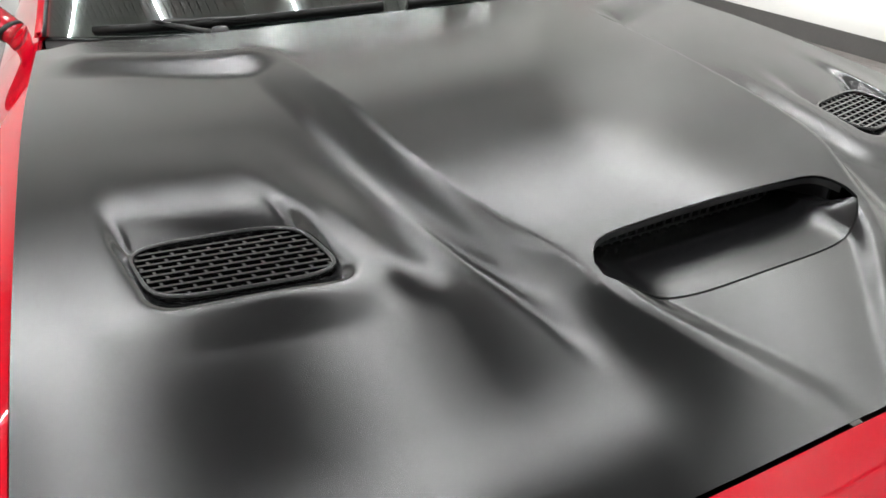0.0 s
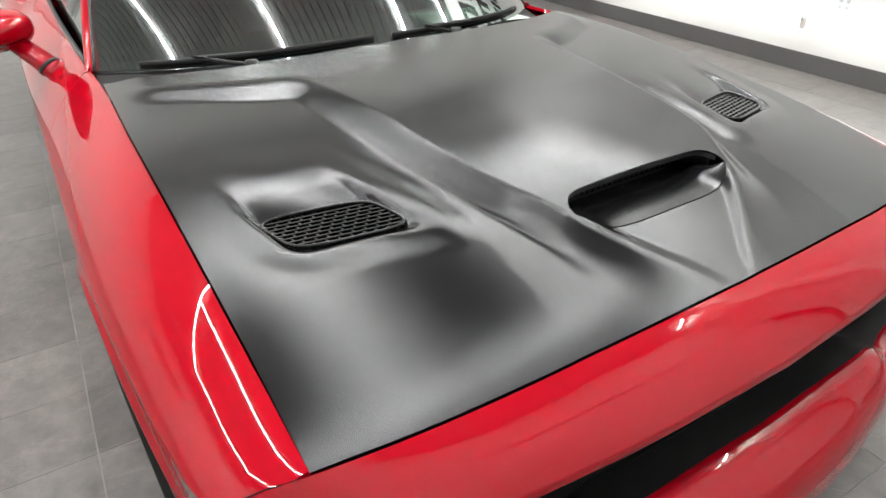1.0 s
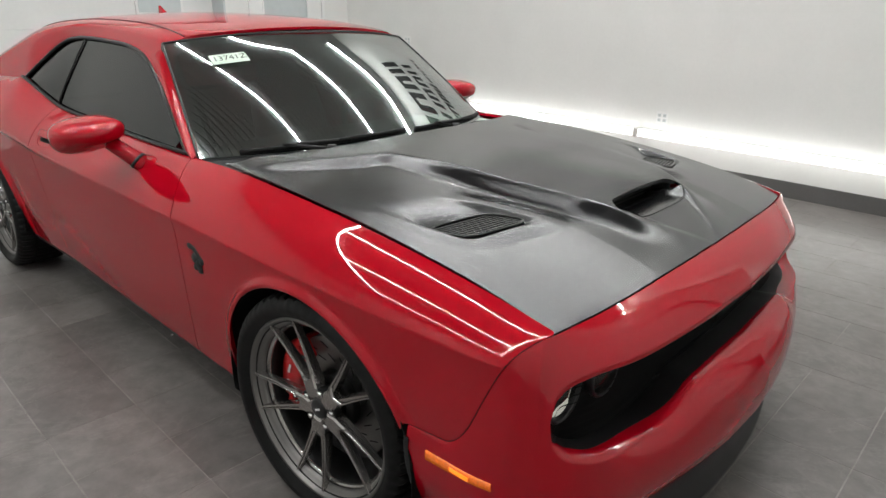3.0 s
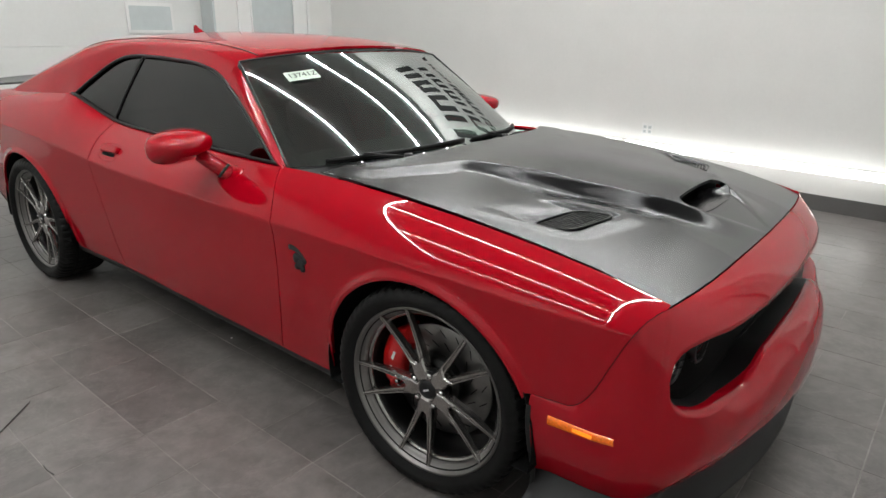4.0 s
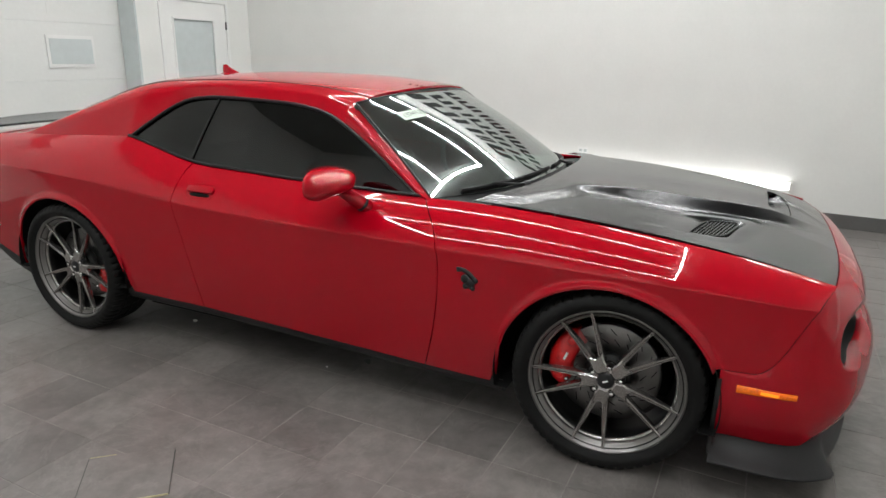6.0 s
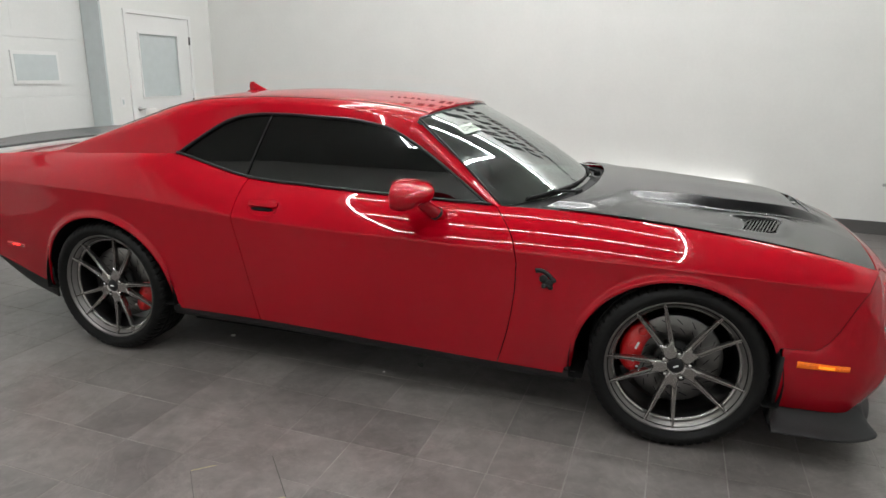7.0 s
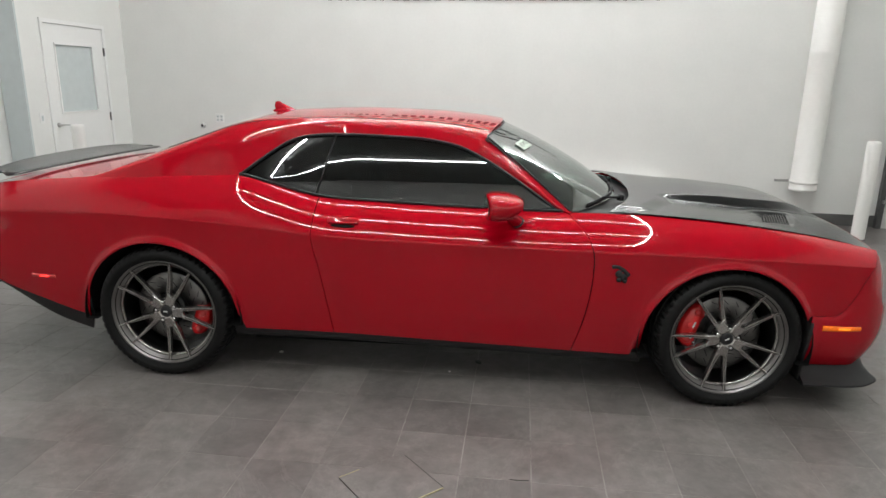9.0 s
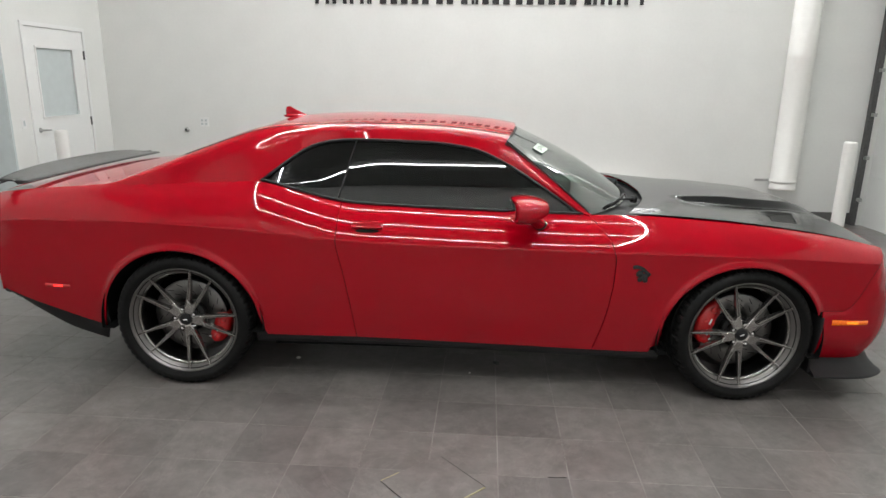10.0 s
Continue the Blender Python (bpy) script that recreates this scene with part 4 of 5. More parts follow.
pts = [[(float(lip_x(np.array(abs(y)))) - 0.003, y, float(hood_z(lip_x(np.array(abs(y))), np.array(y), False)) - d) for d in (0.003, 0.013)] for y in np.linspace(-LIP_HALF + 0.001, LIP_HALF - 0.001, 31)]
seam = [(float(insert_x(np.array(abs(y)))) - 0.0004, y, float(hood_z(insert_x(np.array(abs(y))), np.array(y), True)) + 0.0001) for y in np.linspace(-0.19, 0.19, 41)]
put("scoop_seam", tube("scoop_seam", seam, 0.0013, 6), LINER, hood, "thin dark seam round the scoop insert")
put("scoop_lip", grid("scoop_lip", pts, out=(1, 0, 0)), TRIM, hood, "gloss black scoop lip", thick=0.02)
bm = bmesh.new()
for s in (-1, 1):
    box_bm(bm, 1.845, 1.972, s * LH - 0.003, s * LH + 0.003, 0.85, 0.938)
box_bm(bm, 1.842, 1.848, -LH, LH, 0.85, 0.948)
put("scoop_wall", finish(bm, "scoop_wall"), TRIM, hood)
bm = bmesh.new()
for k in range(6):
    box_bm(bm, 1.905, 1.908, -LH, LH, 0.868 + k * 0.012, 0.8705 + k * 0.012)
for k in range(26):
    yy = -LH + (k + 0.5) * 2 * LH / 26
    for r in range(5):
        o = 0.008 * (r % 2)
        box_bm(bm, 1.905, 1.908, yy + o - 0.001, yy + o + 0.001, 0.870 + r * 0.012, 0.881 + r * 0.012)
put("scoop_mesh", finish(bm, "scoop_mesh"), PLASTIC, hood)

# the two hood vents: a frame and a brick-pattern grille over a dark box
def vent_point(p, q, s, lift=0.0):
    x, a = VC[0] + E1[0] * p + E2[0] * q, VC[1] + E1[1] * p + E2[1] * q
    zq = float(hood_z(np.array(VC[0] + E2[0] * q), np.array(VC[1] + E2[1] * q), False))
    return (x, s * a, zq + 0.074 * p + lift)


def vent_edge(k, shrink):
    """Rounded outline of the grille."""
    hp, hq = 0.104 - shrink, 0.067 - shrink
    a = 2 * math.pi * k / 48
    cx, cy = math.cos(a), math.sin(a)
    n = 4.5
    t = (abs(cx) ** n + abs(cy) ** n) ** (-1 / n)
    return hp * t * cx, hq * t * cy


for s in (-1, 1):
    ring = [vent_point(*vent_edge(k, 0.0), s, 0.0042) for k in range(48)]
    frame_ob = put("vent_frame", tube("vent_frame", ring, 0.0034, 8, closed=True), SATIN, hood, "gloss black hood vent grille")
    bm = bmesh.new()
    rows = 9
    for r in range(rows + 1):
        q = -0.063 + r * 0.126 / rows
        w = 0.103 * (1 - (abs(q) / 0.067) ** 4.5) ** (1 / 4.5)
        a, b = Vector(vent_point(-w, q, s, 0.003)), Vector(vent_point(w, q, s, 0.003))
        for d0, d1 in ((a, b),):
            vs = [bm.verts.new(v + o) for v in (d0, d1) for o in (Vector((-0.0019, 0, 0.001)), Vector((0.0019, 0, 0.001)), Vector((0.0014, 0, -0.010)), Vector((-0.0014, 0, -0.010)))]
            for f in ((0, 1, 5, 4), (1, 2, 6, 5), (2, 3, 7, 6), (3, 0, 4, 7)):
                bm.faces.new([vs[i] for i in f])
        if r < rows:
            n = 9
            for k in range(-n, n + 1):
                p = (k + 0.5 * (r % 2)) * 0.0215
                q2 = q + 0.126 / rows
                if abs(p) < min(w, 0.100) and w > 0:
                    c0, c1 = Vector(vent_point(p, q, s, 0.003)), Vector(vent_point(p, q2, s, 0.003))
                    vs = [bm.verts.new(v + o) for v in (c0, c1) for o in (Vector((0, -0.0017, 0.0)), Vector((0, 0.0017, 0.0)), Vector((0, 0.0013, -0.010)), Vector((0, -0.0013, -0.010)))]
                    for f in ((0, 1, 5, 4), (1, 2, 6, 5), (2, 3, 7, 6), (3, 0, 4, 7)):
                        bm.faces.new([vs[i] for i in f])
    put("vent_grille", finish(bm, "vent_grille"), SATIN, frame_ob)
    pts = [[vent_point(*vent_edge(k, 0.0), s, dz) for dz in (0.0, -0.05)] + [vent_point(0, 0, s, -0.05)] for k in range(48)]
    put("vent_box", grid("vent_box", pts, closed_u=True), LINER, frame_ob)

# ---- nose ----
nose_x = spline((0, 1.86), (0.1, 1.95), (0.25, 2.08), (0.35, 2.155), (0.42, 2.21), (0.5, 2.272), (0.6, 2.325), (0.75, 2.385), (0.88, 2.415), (1, 2.425))
nose_y = spline((0, 0.912), (0.1, 0.910), (0.25, 0.900), (0.35, 0.878), (0.42, 0.843), (0.5, 0.775), (0.6, 0.65), (0.75, 0.40), (0.88, 0.20), (1, 0))
U_HOOD, U_SLOT = 0.40, 0.42
slot_top = [spline((0.40, 2.19), (0.45, 2.222), (0.5, 2.25), (0.6, 2.285), (0.75, 2.317), (1, 2.335)), spline((0.40, 0.855), (0.45, 0.822), (0.5, 0.75), (0.6, 0.62), (0.75, 0.39), (1, 0)), spline((0.40, 0.635), (0.42, 0.635), (0.425, 0.670), (0.437, 0.694), (0.46, 0.712), (0.485, 0.720), (0.6, 0.728), (0.75, 0.731), (1, 0.730))]
slot_low = [spline((0.40, 2.19), (0.45, 2.222), (0.5, 2.252), (0.6, 2.29), (0.68, 2.31), (0.75, 2.322), (1, 2.335)), spline((0.40, 0.855), (0.45, 0.822), (0.5, 0.755), (0.6, 0.63), (0.68, 0.51), (0.75, 0.40), (1, 0)), spline((0.40, 0.635), (0.42, 0.635), (0.425, 0.602), (0.437, 0.573), (0.46, 0.550), (0.485, 0.541), (0.6, 0.526), (0.69, 0.53), (0.725, 0.548), (0.76, 0.578), (0.82, 0.588), (1, 0.590))]


def nose_column(u):
    px, py = float(nose_x(u)), float(nose_y(u))
    w = float(step(0.3, 0.6, u))
    e = 1e-3
    tx, ty = float(nose_x(min(1, u + e)) - nose_x(max(0, u - e))), float(nose_y(min(1, u + e)) - nose_y(max(0, u - e)))
    ln = math.hypot(tx, ty)
    nx, ny = -ty / ln, tx / ln
    low_in = 0.062 * (1 - w) + 0.06 * w
    z0 = 0.225 + 0.045 * float(step(0.36, 0.55, u))
    col = []
    # lower part: from the bottom edge to the widest line
    for q in np.linspace(0, 1, 9)[:-1]:
        z = z0 + (0.43 - z0) * q
        off = low_in * (1 - q) ** 2.2
        col.append((px - nx * off, py - ny * off, z))
    # from the widest line to the slot
    if u < U_HOOD:
        xs = 1.86 + (2.163 - 1.86) * u / U_HOOD
        yt, zt = (float(q) for q in side_at(np.array(xs), 0.0))
        zt -= 0.001
        top = (xs, yt, zt)
    else:
        y = 0.78 * (1 - (u - U_HOOD) / (1 - U_HOOD))
        yy = min(y, 0.779)
        top = (float(hood_front(yy)) + 0.0048, yy, 0.8105 + 0.0035 * (1 - yy / 0.78))
        zh = float(hood_z(np.array(hood_front(yy)), np.array(yy), True))
        top = (top[0], yy, zh - 0.0015)
    # plain section from the widest line to the seam, and its halves
    a0 = np.array((px, py, 0.43))
    top = np.array(top)
    bend = np.array((px + nx * 0.003, py + ny * 0.003, 0.43 + (top[2] - 0.43) * 0.86))

    def plain(q):
        return (1 - q) ** 2 * a0 + 2 * q * (1 - q) * bend + q * q * top

    def at_height(z):
        low, high = 0.0, 1.0
        for _ in range(24):
            m = (low + high) / 2
            low, high = (m, high) if plain(m)[2] < z else (low, m)
        return low
    # section with the slot, which opens out of the plain one
    uu = max(u, U_SLOT)
    lo2, hi2 = (np.array([float(f(uu)) for f in g]) for g in (slot_low, slot_top))
    s_lo, s_hi = at_height(lo2[2]), at_height(hi2[2])
    early = float(step(0.30, U_SLOT, u))
    s_lo, s_hi = 0.48 + (s_lo - 0.48) * early, 0.48 + (s_hi - 0.48) * early
    k = float(step(0.50, 0.70, u))
    d1 = np.array((px + nx * 0.004, py + ny * 0.004, 0.43 + (lo2[2] - 0.43) * 0.75))
    up = 0.020 * w + 0.012 * (1 - w)
    d2 = hi2 * 0.55 + top * 0.45 + np.array((nx * up * 0.8, ny * up * 0.8, up * 0.9))
    c1, c2 = a0 + (bend - a0) * s_lo, bend + (top - bend) * s_hi
    lo, hi = plain(s_lo), plain(s_hi)
    lo, hi = lo + (lo2 - lo) * k, hi + (hi2 - hi) * k
    c1, c2 = c1 + (d1 - c1) * k, c2 + (d2 - c2) * k
    for q in np.linspace(0, 1, 10):
        col.append(tuple((1 - q) ** 2 * a0 + 2 * q * (1 - q) * c1 + q * q * lo))
    opened = float(step(U_SLOT, U_SLOT + 0.03, u))
    inward = np.array((nx, ny, 0.0))
    col.append(tuple(lo - inward * (0.010 + 0.035 * float(step(0.75, 0.6, u))) * opened - np.array((0, 0, 0.002)) * opened))
    col.append(tuple(lo - inward * 0.10 * opened - np.array((0, 0, 0.006)) * opened))
    n_low = len(col)
    col.append(tuple(hi - inward * 0.10 * opened + np.array((0, 0, 0.004)) * opened))
    col.append(tuple(hi - inward * 0.008 * opened - np.array((0, 0, 0.004)) * opened))
    for q in np.linspace(0, 1, 12):
        col.append(tuple((1 - q) ** 2 * hi + 2 * q * (1 - q) * c2 + q * q * top))
    if u < 0.2:
        col[:-1] = [(x, y + float(flare(x, z)) * (1 - u / 0.2) * 0.9, z) for x, y, z in col[:-1]]
    return col, n_low


us = np.unique(np.concatenate([np.linspace(0, 0.36, 16), np.linspace(0.36, 0.42, 12), np.linspace(0.42, 0.54, 54), np.linspace(0.54, 1, 40)]))
cols = [nose_column(u) for u in us]
n_low = cols[0][1]
half_pts = np.array([c for c, _ in cols])
both = np.concatenate([half_pts * (1, -1, 1), half_pts[-2::-1]])
nu = len(us)
slot_i = [i for i in range(len(both) - 1) if (us[min(i, 2 * nu - 2 - i)] + us[min(i + 1, 2 * nu - 3 - i)]) / 2 >= U_SLOT - 0.002]
slot_set = set(slot_i)
me = grid("front_bumper", both, out=(1, 0, 0), skip=lambda i, j: j == n_low - 1 and i in slot_set)
me.materials.append(RED)
me.materials.append(PLASTIC)
rows_n = half_pts.shape[1]
for f in me.polygons:
    if min(f.vertices) % rows_n in (n_low - 2, n_low):
        f.material_index = 1
bm = bmesh.new()
bm.from_mesh(me)
bmesh.ops.remove_doubles(bm, verts=bm.verts, dist=1e-4)
bmesh.ops.recalc_face_normals(bm, faces=bm.faces)
c = sum(((f.normal.x if abs(f.calc_center_median().y) < 0.4 else 0) * f.calc_area() for f in bm.faces))
if c < 0:
    bmesh.ops.reverse_faces(bm, faces=bm.faces)
bm.to_mesh(me)
bm.free()
me.polygons.foreach_set("use_smooth", [True] * len(me.polygons))
bumper = put("front_bumper", me, RED, car, "glossy red nose and front bumper", thick=0.006)

for s in (-1, 1):
    seam = []
    for xs in np.linspace(1.872, 2.16, 30):
        yt, zt = (float(q) for q in side_at(np.array(xs), 0.0))
        seam.append((xs, s * (yt + 0.0004), zt - 0.0006))
    put("bumper_seam", tube("bumper_seam", seam, 0.0010, 6), LINER, bumper, "thin dark gap between fender and bumper")

# grille behind the slot, with its mesh bars
pts = []
edge_lo, edge_hi = half_pts[:, n_low - 3], half_pts[:, n_low + 2]
for u in np.linspace(U_SLOT - 0.004, 1, 60):
    lo, hi = (np.array([np.interp(u, us, g[:, k]) for k in range(3)]) for g in (edge_lo, edge_hi))
    back = np.array((0.055, 0.0, 0.0)) * float(step(0.42, 0.5, u)) + np.array((0.030, 0.016, 0))
    pts.append([tuple(lo - back - (0, 0, 0.02)), tuple((lo + hi) / 2 - back), tuple(hi - back + (0, 0, 0.02))])
gp = np.array(pts)
gp = np.concatenate([gp * (1, -1, 1), gp[-2::-1]])
grille = put("grille", grid("grille", gp, out=(1, 0, 0)), LINER, car, "black recessed grille", thick=0.01)
bm = bmesh.new()
for r in range(1, 12):
    for i in range(len(gp) - 1):
        z = 0.535 + r * 0.018
        lo, hi = gp[i, 0], gp[i, 2]
        lo2, hi2 = gp[i + 1, 0], gp[i + 1, 2]
        if lo[2] + 0.01 < z < hi[2] - 0.01 and lo2[2] + 0.01 < z < hi2[2] - 0.01:
            a = lo + (hi - lo) * (z - lo[2]) / (hi[2] - lo[2]) + (0.012, 0, 0)
            b = lo2 + (hi2 - lo2) * (z - lo2[2]) / (hi2[2] - lo2[2]) + (0.012, 0, 0)
            vs = [bm.verts.new(v) for v in ((a[0], a[1], z - 0.0018), (b[0], b[1], z - 0.0018), (b[0], b[1], z + 0.0018), (a[0], a[1], z + 0.0018))]
            bm.faces.new(vs)
put("grille_mesh", finish(bm, "grille_mesh"), LINER, grille)


def headlamp(y, z, r, x):
    lamp = put("headlamp", revolve("headlamp", [(r * 1.22, -0.05), (r * 1.22, 0.012), (r * 1.12, 0.018), (r * 1.02, 0.012), (r, -0.01), (r * 0.95, -0.05)], 40, "x"), TRIM, car, "round headlamp in a black bezel", pose(x, y, z, 0, 0, 0))
    put("reflector", revolve("reflector", [(r * 0.97, -0.006), (r * 0.8, -0.025), (r * 0.5, -0.045), (0, -0.055)], 36, "x"), LAMP_BOWL, lamp)
    put("halo_ring", revolve("halo_ring", [(r * 0.98, -0.004), (r * 0.98, 0.004), (r * 0.78, 0.002), (r * 0.78, -0.006)], 40, "x"), LIT_HALO, lamp, "lit white halo ring")
    put("projector", revolve("projector", [(r * 0.42, -0.045), (r * 0.42, -0.015), (r * 0.3, -0.004), (0, 0.0)], 30, "x"), CHROME, lamp)
    put("lens", revolve("lens", [(r, 0.004), (r * 0.8, 0.012), (r * 0.4, 0.018), (0, 0.02)], 36, "x"), LENS_GLASS, lamp)
    return lamp


for s in (-1, 1):
    headlamp(s * 0.756, 0.664, 0.058, 2.178)
    headlamp(s * 0.615, 0.668, 0.052, 2.200)

# splitter: a thin black blade under the nose with upturned ends
pts = []
for u in np.linspace(0.0, 1, 50):
    px, py = float(nose_x(u)), float(nose_y(u))
    e = 1e-3
    tx, ty = float(nose_x(min(1, u + e)) - nose_x(max(0, u - e))), float(nose_y(min(1, u + e)) - nose_y(max(0, u - e)))
    ln = math.hypot(tx, ty)
    nx, ny = -ty / ln, tx / ln
    o = 0.022 + 0.010 * float(step(0.05, 0.34, u)) - 0.075 * float(step(0.455, 0.53, u))
    zi = 0.229 + 0.045 * float(step(0.36, 0.55, u))
    prof = [(-0.076 + f * (o + 0.076), 0.150 + (zi - 0.150) * h) for f, h in ((-0.2, 1.08), (0, 1), (0.12, 0.78), (0.36, 0.45), (0.7, 0.19), (0.94, 0.07), (1, 0.02))]
    prof += [(o + 0.001, 0.146), (o - 0.004, 0.141), (o - 0.02, 0.138), (-0.14, 0.138)]
    pts.append([(px + nx * d, py + ny * d, z) for d, z in prof])
hp = np.array(pts)
both = np.concatenate([hp * (1, -1, 1), hp[-2::-1]])
put("front_splitter", grid("front_splitter", both, out=(1, 0, 0)), PLASTIC, car, "matte black chin splitter", thick=0.004)
for s in (-1, 1):
    rear_edge = half_pts[0][:16]
    pts = []
    for z in np.linspace(0.15, 0.475, 14):
        y = float(np.interp(z, rear_edge[:, 2], rear_edge[:, 1])) + 0.012 * float(step(0.30, 0.16, z))
        pts.append([(1.868, s * (y + 0.001), z), (1.862, s * (y + 0.003), z), (1.857, s * (y + 0.0035), z), (1.853, s * (y + 0.001), z), (1.853, s * (y - 0.13), z)])
    put("arch_edge_flap", grid("arch_edge_flap", pts, out=(0, s, 0)), PLASTIC, car, "black flap along the wheel arch", thick=0.003)

# side marker lamps
def marker(name, x0, x1, z, h, s, lens, lit, surf, skew=0.0):
    pts = []
    for x in np.linspace(x0, x1, 9):
        y = surf(x)
        t = (x - x0) / (x1 - x0)
        pts.append([(x, s * (y + d), z + skew * (x - x0) + dz * (1 - 0.25 * t)) for d, dz in ((-0.004, -h), (0.004, -h * 0.9), (0.0055, 0), (0.004, h * 0.9), (-0.004, h))])
    m = put(name, grid(name, pts, out=(0, s, 0)), lens, car, thick=0.004)
    xm = (x0 + x1) / 2 + 0.01
    y = surf(xm) + 0.0062
    put("bulb", box("bulb", xm - 0.028, xm + 0.028, s * y - 0.001, s * y + 0.001, z + skew * (xm - x0) - h * 0.35, z + skew * (xm - x0) + h * 0.35), lit, m)
    return m


def nose_side(x):
    for u in np.linspace(0, 0.6, 200):
        if float(nose_x(u)) >= x:
            return float(nose_y(u))


for s in (-1, 1):
    marker("front_marker_lamp", 1.917, 2.105, 0.445, 0.015, s, AMBER, AMBER_LIT, nose_side)["label"] = "lit amber side marker lamp"
    marker("rear_marker_lamp", -2.235, -2.09, 0.527, 0.012, s, RED_LENS, RED_LIT, lambda x: float(side_low(x, 0.527)))["label"] = "lit red side marker lamp"

# sills, underbody and wheel housings
for s in (-1, 1):
    pts = []
    for x in np.linspace(-1.10, 1.06, 30):
        z = float(sill_z(x))
        y = float(side_low(x, z))
        pts.append([(x, s * (y - 0.012), z + 0.01), (x, s * (y - 0.010), z - 0.02), (x, s * (y - 0.03), z - 0.050), (x, s * (y - 0.10), z - 0.062)])
    put("side_sill", grid("side_sill", pts, out=(0, s, -0.2)), PLASTIC, car, "matte black side sill", thick=0.008)
bm = bmesh.new()
box_bm(bm, -1.95, 2.2, -0.60, 0.60, 0.19, 0.26)
box_bm(bm, -1.02, 0.98, -0.80, 0.80, 0.195, 0.25)
box_bm(bm, -2.40, -1.95, -0.78, 0.78, 0.44, 0.50)
put("underbody", finish(bm, "underbody"), LINER, car)
for s in (-1, 1):
    for (cx, cz, r), floor_z in ((ARCH_F, 0.25), (ARCH_R, 0.31)):
        pts = []
        for a in np.linspace(-0.55, math.pi + 0.55, 36):
            rr = r + 0.012
            row = [(cx + rr * math.cos(a), s * y, max(floor_z, cz + rr * math.sin(a))) for y in (0.925, 0.80, 0.62, 0.60)]
            row += [(cx + 0.6 * rr * math.cos(a), s * 0.598, max(floor_z, cz + 0.6 * rr * math.sin(a))), (cx, s * 0.597, cz)]
            pts.append(row)
        put("wheel_housing", grid("wheel_housing", pts), LINER, car, thick=0.003)

# cowl, wipers, interior
pts = []
for a in np.linspace(-1, 1, 31):
    y = 0.772 * a
    x1, z1 = float(hood_rear(min(0.775, abs(y)))), float(hood_z(np.array(hood_rear(min(0.775, abs(y)))), np.array(y), False))
    sx = screen(a, 0.0)
    pts.append([(x1 + 0.03, y, z1 - 0.030), ((x1 + sx[0]) / 2, y, (z1 + sx[2]) / 2 - 0.04), (sx[0] + 0.002, sx[1], sx[2] - 0.012), (sx[0] - 0.03, sx[1] * 0.99, sx[2] - 0.008)])
put("cowl", grid("cowl", pts, out=(0, 0, 1)), PLASTIC, car, "black plastic windscreen cowl", thick=0.006)


def wiper(u0, w0, u1, w1, pivot):
    """Arm and blade lying along the foot of the windscreen."""
    def on(u, w, lift):
        p = Vector(screen(u, w))
        return p + Vector((0.5, 0, 0.86)) * lift
    arm_path = [Vector(pivot), on(u0 + (u1 - u0) * 0.2, w0 + (w1 - w0) * 0.2, 0.022), on((u0 + u1) / 2, (w0 + w1) / 2, 0.016)]
    arm = put("wiper_arm", tube("wiper_arm", arm_path, 0.012, 8, flat=0.6, r_end=0.007), PLASTIC, car, "black windscreen wiper")
    blade = [on(u0 + (u1 - u0) * t, w0 + (w1 - w0) * t, 0.005 + 0.004 * math.sin(math.pi * t)) for t in np.linspace(0, 1, 14)]
    put("blade", tube("blade", blade, 0.008, 6, flat=1.4), RUBBER, arm)
    put("pivot_cap", revolve("pivot_cap", [(0, 0.016), (0.016, 0.014), (0.02, 0), (0.02, -0.02)], 18, "z"), PLASTIC, arm, "", pose(*pivot))


wiper(-0.86, 0.02, -0.06, 0.035, (0.975, -0.42, 0.985))
wiper(0.02, 0.03, 0.80, 0.03, (1.005, 0.22, 0.992))
pts = [[(x, y, z - 0.02 * (abs(y) / 0.7) ** 2) for x, z in ((0.93, 0.93), (0.75, 0.955), (0.52, 0.965), (0.42, 0.945), (0.38, 0.80), (0.42, 0.60))] for y in np.linspace(-0.72, 0.72, 21)]
put("dashboard", grid("dashboard", pts, out=(-0.3, 0, 1)), SEAT, car, "dark dashboard behind the glass", thick=0.02)
wheel_rim = put("steering_wheel", tube("steering_wheel", [(0.30 - 0.07 * math.sin(q), 0.38 + 0.18 * math.cos(q), 0.90 + 0.165 * math.sin(q)) for q in np.linspace(0, 2 * math.pi, 33)[:-1]], 0.015, 8, closed=True), SEAT, car)
for s in (-1, 1):
    pts = []
    for t in np.linspace(0, 1, 14):
        w = 0.25 * (1 - 0.35 * t ** 4)
        if t > 0.8:
            w = 0.13
        cx, cz = -0.32 - 0.22 * t, 0.52 + 0.64 * t
        d = 0.075 * (1 - 0.5 * t)
        pts.append([(cx + d * math.cos(q) * 1.0, s * 0.38 + w * math.copysign(abs(math.sin(q)) ** 0.6, math.sin(q)), cz + 0.02 * math.cos(q)) for q in np.linspace(0, 2 * math.pi, 21)[:-1]])
    seat = put("seat_back", grid("seat_back", pts, closed_v=True), SEAT, car, "black leather front seat", thick=0.003)
    put("seat_cushion", box("seat_cushion", -0.38, 0.15, s * 0.38 - 0.25, s * 0.38 + 0.25, 0.38, 0.56), SEAT, seat, bevel=0.04)
bm = bmesh.new()
box_bm(bm, -1.55, 0.45, -0.70, 0.70, 0.30, 0.36)
box_bm(bm, -1.15, -0.95, -0.62, 0.62, 0.36, 0.98)
box_bm(bm, 0.50, 0.60, -0.72, 0.72, 0.30, 0.90)
put("cabin_floor", finish(bm, "cabin_floor"), LINER, car)
